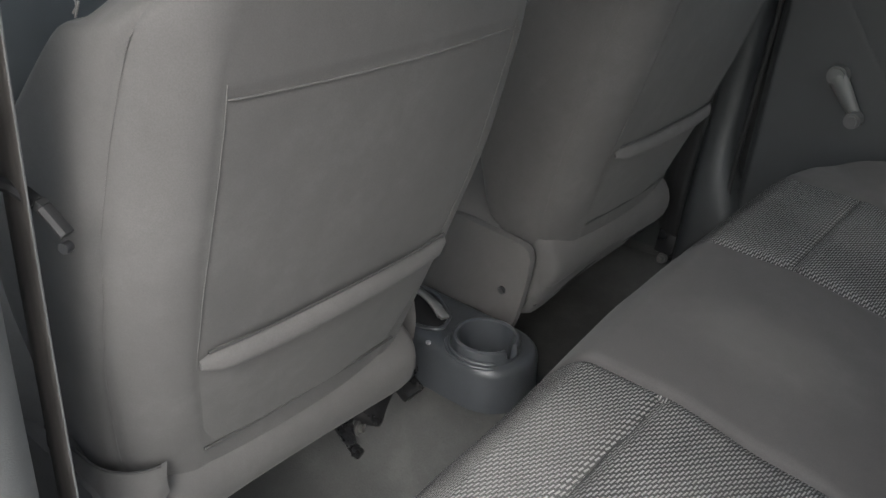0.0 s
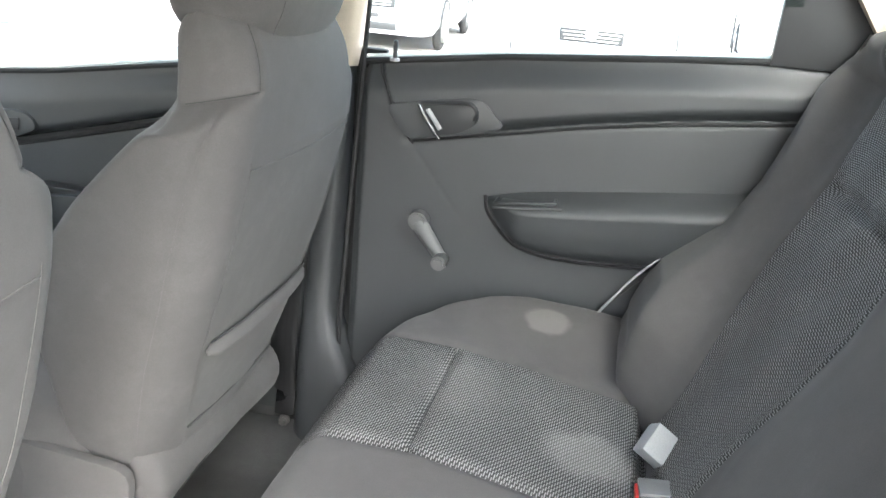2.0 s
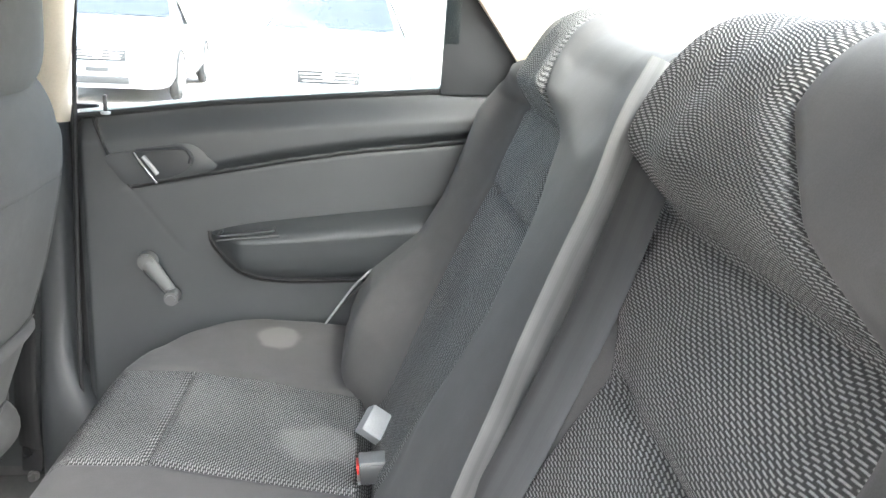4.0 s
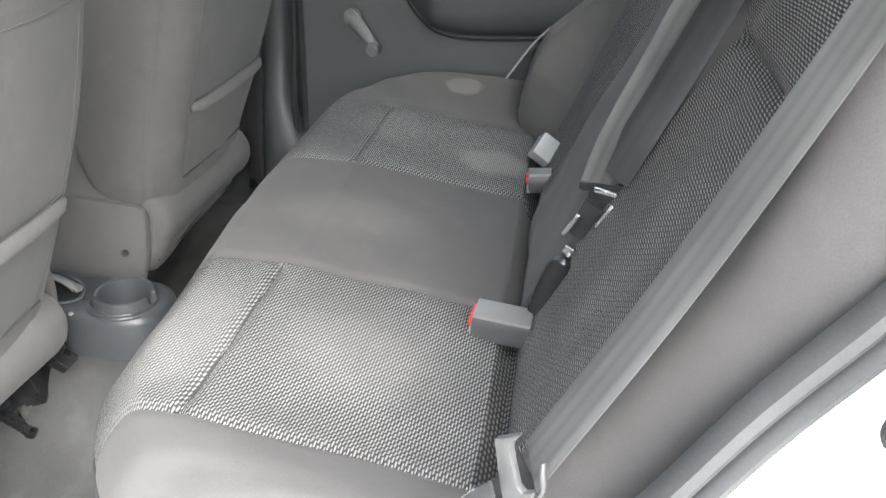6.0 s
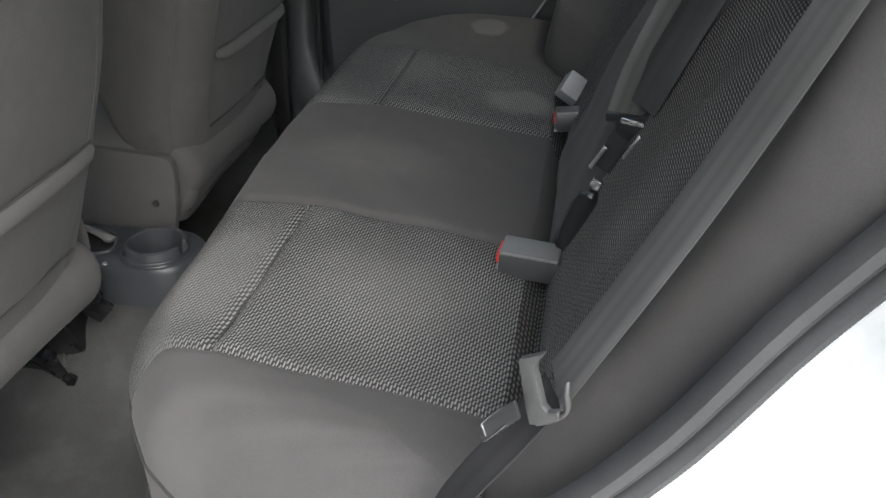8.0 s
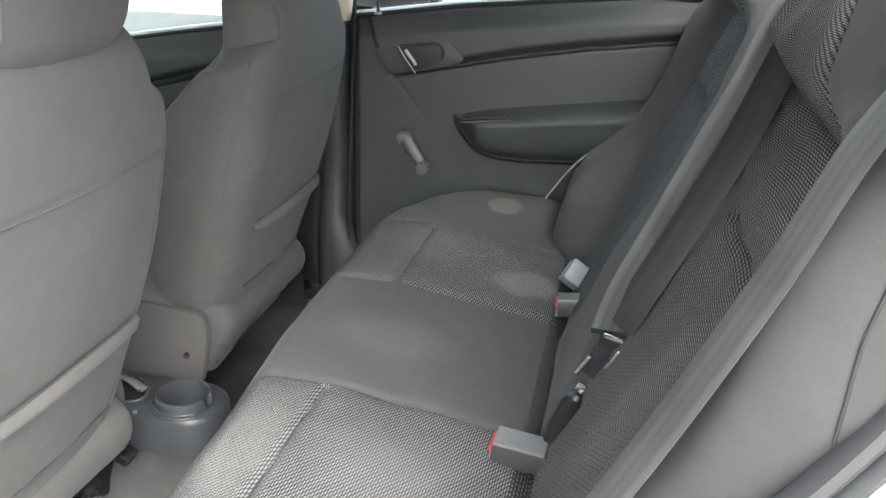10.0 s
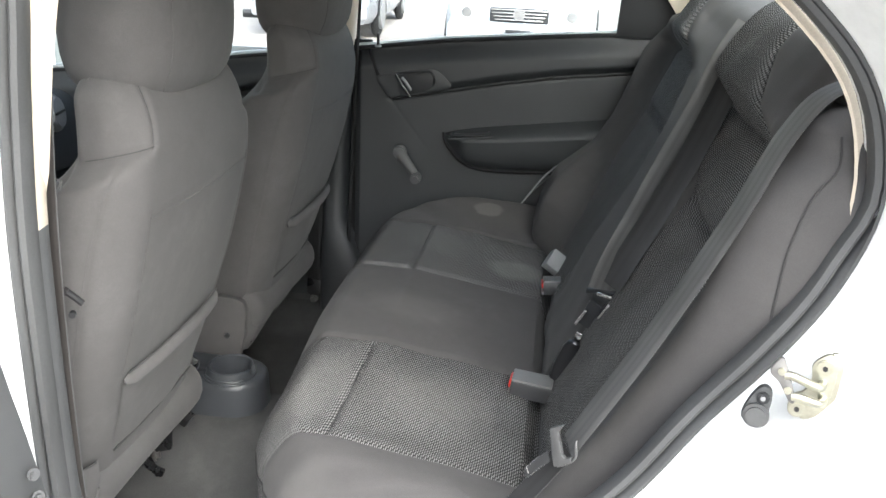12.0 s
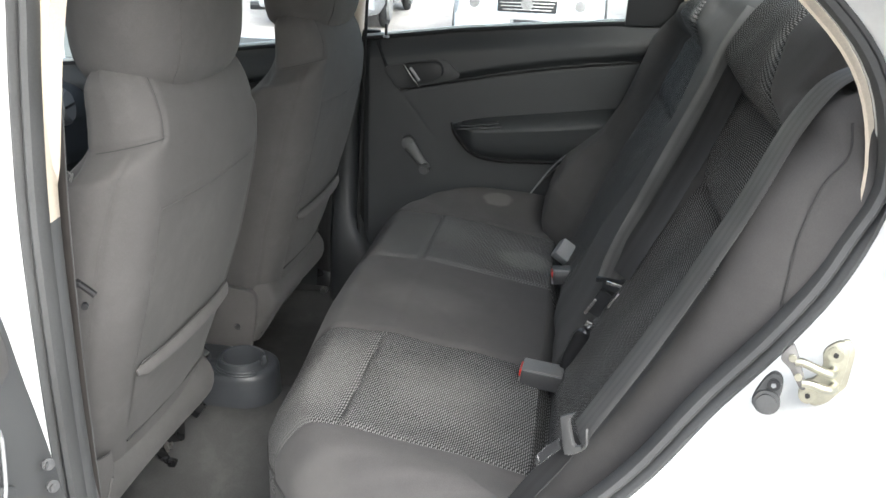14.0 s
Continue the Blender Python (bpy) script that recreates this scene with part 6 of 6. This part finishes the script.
def make_dash():
    th = thing("dashboard", "blue-grey plastic dashboard with round air vent", "dashboard", (-1.2, 0, 0.2))
    prof = curve_through([(-0.98, 0.16), (-0.96, 0.32), (-0.99, 0.385), (-0.955, 0.40), (-0.96, 0.47), (-0.985, 0.54), (-1.05, 0.575), (-1.25, 0.575), (-1.55, 0.55)], 60)
    ys = np.linspace(-0.67, 0.67, 50)
    P = np.array([[(x + 0.03 * (abs(y) / 0.67) ** 2, y, z - 0.012 * (abs(y) / 0.67) ** 2) for x, z in prof] for y in ys])
    part("body", sheet(P), M_CONSOLE, th, "grained blue-grey plastic")
    v = part("air_vent", rod(0.050, 0.03, (-0.955, 0.545, 0.525), (0, 80, 12), 36, 0.044, 0.006), M_GREY_LT, th, "round silver-grey air vent")
    part("vent_core", rod(0.036, 0.034, (-0.953, 0.545, 0.5255), (0, 80, 12), 30), M_GREY_LT, v)
    part("vent_slat", rbox(0.004, 0.064, 0.006, 0.001, at=(-0.935, 0.548, 0.528), rot=(0, 0, 12)), M_PLASTIC_DK, v)
    part("dark_seam", tube([(-0.948, y, 0.398) for y in np.linspace(-0.6, 0.66, 8)], 0.008, 30, 8), M_PLASTIC_DK, th)
    tagged(part("wall_front", rbox(0.03, 1.40, 0.62, 0.004, at=(-1.58, 0, 0.28)), M_PLASTIC_DK), "dark bulkhead ahead of the footwell", "bulkhead", kind="structure")


def make_litter():
    d = thing("dry_leaf", "small dry beige leaf scrap lying on the carpet", "leaf", (-0.50, -0.187, 0.004))
    xs, ys = np.linspace(-0.012, 0.012, 8), np.linspace(-0.006, 0.006, 5)
    X, Y = np.meshgrid(xs, ys, indexing='ij')
    Yl = Y * (1 - (X / 0.0135) ** 2)
    P = np.stack([X - 0.50, Yl - 0.187, 0.003 + 0.004 * (Y / 0.006) ** 2 + 0.002 * np.sin(X * 300)], -1)
    part("blade", sheet(P), M_DUST, d)


# ---- outside ----
M_GROUND = grained("dusty_concrete", (0.40, 0.37, 0.34), 0.9, 60.0, 0.4, 0.25, 0.7)
M_WALL_OUT = grained("cream_wall", (0.70, 0.66, 0.56), 0.85, 80.0, 0.3, 0.08, 1.2)
M_WALL_GREY = grained("grey_render", (0.24, 0.23, 0.22), 0.9, 80.0, 0.3, 0.15, 1.2)
M_BLUE = grained("blue_paint", (0.25, 0.45, 0.68), 0.6, 60.0, 0.2, 0.1, 2.0)
M_SILVER = grained("silver_paint", (0.45, 0.47, 0.50), 0.28, 300.0, 0.02, 0.04, 3.0, 0.5, 0.6, 0.04)
M_PALE = grained("pale_silver_paint", (0.62, 0.66, 0.70), 0.28, 300.0, 0.02, 0.04, 3.0, 0.5, 0.3, 0.04)
M_TYRE = grained("tyre_rubber", (0.025, 0.025, 0.026), 0.85, 200.0, 0.4, 0.3, 8.0)
M_LAMP = grained("lamp_glass", (0.55, 0.57, 0.60), 0.1, 90.0, 0.3, 0.2, 30.0, 0.8)
M_SCREEN = grained("dark_car_glass", (0.03, 0.035, 0.04), 0.05, 20.0, 0.0, 0.1, 3.0, 0.8)


def parked_car(at, turn, paint, label):
    th = thing("parked_car", label, "car", (0, 0, 0), group="parked cars")
    # stations along the length: y, half width, height of the shoulder, height of the top, half width of the top
    st = [(0.00, 0.62, 0.52, 0.60, 0.50), (0.06, 0.74, 0.60, 0.70, 0.62), (0.30, 0.81, 0.70, 0.82, 0.68), (0.95, 0.83, 0.86, 0.95, 0.70), (1.05, 0.83, 0.88, 0.99, 0.68),
          (1.65, 0.83, 0.90, 1.40, 0.56), (2.4, 0.83, 0.90, 1.46, 0.56), (3.3, 0.82, 0.90, 1.40, 0.54), (3.75, 0.78, 0.86, 1.02, 0.60), (3.9, 0.70, 0.60, 0.75, 0.55)]
    rings = []
    for y, w, zs_, zt, wt in st:
        r = [(-w * 0.9, 0.20), (-w, 0.32), (-w, zs_ * 0.75), (-w * 0.98, zs_), (-wt, zt - 0.04), (-wt * 0.85, zt), (0, zt + 0.02), (wt * 0.85, zt), (wt, zt - 0.04), (w * 0.98, zs_), (w, zs_ * 0.75), (w, 0.32), (w * 0.9, 0.20)]
        rings.append([(x, y, z) for x, z in r])
    part("body", loft(rings), paint, th, "painted steel body")
    sc = bmesh.new()
    sc.faces.new([sc.verts.new(p) for p in ((-0.66, 1.06, 1.0), (0.66, 1.06, 1.0), (0.53, 1.60, 1.385), (-0.53, 1.60, 1.385))])
    bmesh.ops.translate(sc, verts=sc.verts, vec=(0, -0.02, 0.015))
    part("windscreen", sc, M_SCREEN, th, "dark windscreen", smooth=False)
    for sg in (-1, 1):
        sd = bmesh.new()
        sd.faces.new([sd.verts.new(p) for p in ((sg * 0.835, 1.3, 0.93), (sg * 0.835, 3.3, 0.93), (sg * 0.575, 3.1, 1.36), (sg * 0.575, 1.75, 1.37))])
        part("side_window", sd, M_SCREEN, th, "dark side window", smooth=False)
        lampm = plate([tuple(p) for p in curve_through([(sg * 0.40, 0.64), (sg * 0.55, 0.66), (sg * 0.68, 0.67), (sg * 0.70, 0.58), (sg * 0.60, 0.52), (sg * 0.42, 0.53)], 26, True)], -0.02, 0.16, 0.008)
        hl = part("headlight", lampm, M_LAMP, th, "clear headlight")
        part("lamp_bowl", rod(0.055, 0.02, (sg * 0.55, -0.024, 0.60), (90, 0, 0), 24), M_CHROME, hl)
        part("fog_lamp", rod(0.05, 0.03, (sg * 0.55, 0.0, 0.30), (90, 0, 0), 24), M_LAMP, th)
        mrr = rbox(0.18, 0.09, 0.13, 0.03, 3, at=(sg * 0.92, 1.32, 0.98))
        part("mirror", mrr, paint, th)
        for yw in (0.72, 3.2):
            w = part("wheel", rod(0.20, 0.17, (sg * 0.76, yw, 0.29), (0, 90, 0), 32), M_GREY_LT, th, "grey wheel")
            ring = []
            for a in np.linspace(0, 2 * math.pi, 36, endpoint=False):
                ring.append((sg * 0.76, yw + 0.25 * math.cos(a), 0.29 + 0.25 * math.sin(a)))
            part("tyre", tube(ring, 0.055, 72, 10, True, 1.0, up=(1, 0, 0)), M_TYRE, w, "black tyre")
            part("arch", tube([(sg * 0.815, yw + 0.33 * math.cos(a), 0.29 + 0.33 * math.sin(a)) for a in np.linspace(0, math.pi, 12)], 0.025, 30, 8), M_TYRE, th)
    gr = part("grille", rbox(0.62, 0.04, 0.15, 0.02, 3, at=(0, -0.012, 0.59)), M_PLASTIC_DK, th, "dark grille")
    for k in range(4):
        part("grille_slat", rbox(0.60 - 0.03 * k, 0.012, 0.012, 0.003, at=(0, -0.036, 0.645 - 0.034 * k)), M_CHROME, gr, "bright grille slat")
    part("badge", rod(0.062, 0.02, (0, -0.045, 0.60), (90, 0, 0), 32, bev=0.004), M_CHROME, gr, "round plain badge")
    part("bumper", rbox(1.52, 0.14, 0.24, 0.06, 4, at=(0, 0.0, 0.38)), paint, th, "painted bumper")
    part("intake", rbox(0.70, 0.04, 0.09, 0.015, at=(0, -0.062, 0.30)), M_PLASTIC_DK, th)
    np_ = part("number_plate", rbox(0.34, 0.012, 0.13, 0.006, at=(0, -0.078, 0.43)), M_GREY_LT, th, "grey number plate")
    part("plate_bar", rbox(0.26, 0.006, 0.05, 0.003, at=(0, -0.087, 0.42)), M_PLASTIC_DK, np_)
    th.matrix_world = pose(at[0], at[1], GROUND, 0, 0, turn)
    return th


def make_body_ends():
    """Plain bonnet, boot and wheels that close the car and carry it."""
    th = thing("body_ends", "plain white painted bonnet, boot and wheels of the car", "car body", (-0.4, 0, GROUND), kind="structure")

    def hull(stations):
        rings = []
        for x, w, sh, top in stations:
            rings.append([(x, -w * 0.94, -0.24), (x, -w, -0.12), (x, -w, sh * 0.7), (x, -w * 0.985, sh), (x, -w * 0.84, top - 0.012), (x, -w * 0.45, top), (x, 0, top + 0.006),
                          (x, w * 0.45, top), (x, w * 0.84, top - 0.012), (x, w * 0.985, sh), (x, w, sh * 0.7), (x, w, -0.12), (x, w * 0.94, -0.24)])
        return loft(rings)
    part("bonnet", hull([(-1.605, 0.765, 0.50, 0.575), (-1.75, 0.765, 0.49, 0.562), (-2.00, 0.76, 0.455, 0.53), (-2.22, 0.74, 0.40, 0.47), (-2.33, 0.69, 0.30, 0.38), (-2.37, 0.60, 0.15, 0.22)]), M_WHITE, th, "white painted bonnet and wings")
    part("boot", hull([(0.725, 0.755, 0.70, 0.785), (1.00, 0.755, 0.71, 0.79), (1.205, 0.75, 0.72, 0.80), (1.23, 0.75, 0.74, 0.845), (1.45, 0.735, 0.72, 0.815), (1.55, 0.70, 0.62, 0.71), (1.585, 0.62, 0.35, 0.45)]), M_WHITE, th, "white painted boot and wings")
    for sg in (-1, 1):
        part("scuttle_side", rbox(0.19, 0.03, 0.80, 0.006, at=(-1.512, sg * 0.762, 0.19)), M_WHITE, th)
        for xw in (-1.90, 1.12):
            part("wheel_arch", tube([(xw + 0.325 * math.cos(a), sg * 0.765, GROUND + 0.285 + 0.325 * math.sin(a)) for a in np.linspace(0.1, math.pi - 0.1, 14)], 0.022, 36, 8), M_TYRE, th, "black arch edge")
            wh = part("wheel", rod(0.19, 0.15, (xw, sg * 0.715, GROUND + 0.285), (90, 0, 0), 32, bev=0.01), M_GREY_LT, th, "grey steel wheel")
            part("tyre", tube([(xw + 0.235 * math.cos(a), sg * 0.715, GROUND + 0.285 + 0.235 * math.sin(a)) for a in np.linspace(0, 2 * math.pi, 36, endpoint=False)], 0.055, 72, 10, True, 1.0, up=(0, 1, 0)), M_TYRE, wh, "black tyre")
    part("sill_panel", rbox(2.30, 0.045, 0.20, 0.012, at=(-0.45, -0.755, -0.115)), M_WHITE, th, "white painted outer sill")


def make_outside():
    xs = np.r_[-900, -200, -60, np.linspace(-25, 25, 60), 60, 200, 900]
    X, Y = np.meshgrid(xs, xs, indexing='ij')
    Z = GROUND + 0.01 * np.sin(X * 0.8) * np.cos(Y * 0.6) * (abs(X) < 30) * (abs(Y) < 30)
    tagged(part("ground", sheet(np.stack([X, Y, Z], -1)), M_GROUND), "dusty pinkish concrete yard", "ground", kind="structure")
    parked_car((-0.28, 8.09), 0, M_PALE, "pale silver parked hatchback facing the car, round badge on its grille")
    parked_car((-3.05, 9.83), 4, M_SILVER, "silver parked saloon with its front wheel turned to the yard")
    parked_car((-3.9, 12.6), 12, M_SILVER, "silver parked saloon behind another one")
    parked_car((2.2, 11.2), -4, M_WHITE, "white parked saloon further back in the yard")
    w = thing("wall_yard", "long cream yard wall with light blue posts", "wall", (0, 22, GROUND), kind="structure")
    part("wall_face", rbox(60, 0.3, 3.2, 0.02, at=(0, 22, GROUND + 1.6)), M_WALL_OUT, w)
    for x in (-16, -9.5, -3, 3.5, 10, 16.5):
        part("post", rbox(0.7, 0.3, 3.3, 0.02, at=(x, 21.8, GROUND + 1.65)), M_BLUE, w, "light blue post")
    # unseen wall added to cut the sky light through the windscreen
    wa = thing("light_block_wall", "plain grey unseen wall added ahead to block sky light", "wall", (-3.7, -4, GROUND), kind="structure")
    part("wall_face", rbox(0.3, 12.4, 4.6, 0.02, at=(-3.7, -4, GROUND + 2.3)), M_WALL_GREY, wa)
    bar = thing("wheel_stop", "dark grey bar lying on the yard ground", "wheel stop", (-4.1, 11.4, GROUND))
    part("bar", tube([(-4.5, 11.3, GROUND + 0.12), (-4.1, 11.4, GROUND + 0.12), (-3.7, 11.5, GROUND + 0.12)], 0.06, 16, 8), M_PLASTIC_DK, bar)


make_shell()
make_near_side()
make_far_side()
make_glass()
bench = thing("rear_bench", "dark grey cloth rear bench with dash-patterned inserts and headrests", "car seat", (0.2, 0, 0.1))
make_cushion(bench)
make_backrest(bench)
driver = make_front_seat()
passenger = copy_thing(driver, Matrix.Translation((0.006, 0.655, 0)) @ driver.matrix_basis)
driver.location.y -= 0.325
passenger.location.y -= 0.325
passenger.name = "passenger_seat"
add_cover_skirt(passenger)
for o in passenger.children:
    if o.name.startswith("seat_rail"):
        o.location.x -= 0.10        # this seat is set back further over its rails
tagged(passenger, "grey cloth passenger seat with a map pocket on its back")
tagged(driver, "grey cloth driver seat with scratched shoulder and map pocket")
for pts in (((-0.290, 0.702), (-0.285, 0.698), (-0.287, 0.692)), ((-0.283, 0.700), (-0.284, 0.690)), ((-0.280, 0.684), (-0.275, 0.678)), ((-0.273, 0.671), (-0.269, 0.663)), ((-0.266, 0.656), (-0.261, 0.648))):
    pts = [(x, -float(np.interp(z, [0.64, 0.66, 0.69, 0.705], [0.2125, 0.2098, 0.2030, 0.1985])), z) for x, z in pts]
    part("scratch", tube(pts, 0.0008, 8, 6), M_STEEL_DULL, driver, "pale scratch")
add_corner_flap(driver, (0, 0, 0))
make_console()
make_rear_door()
make_front_door()
make_belts()
make_fittings()
make_open_door()
make_near_front_door()
make_dash()
make_litter()
make_body_ends()
make_outside()
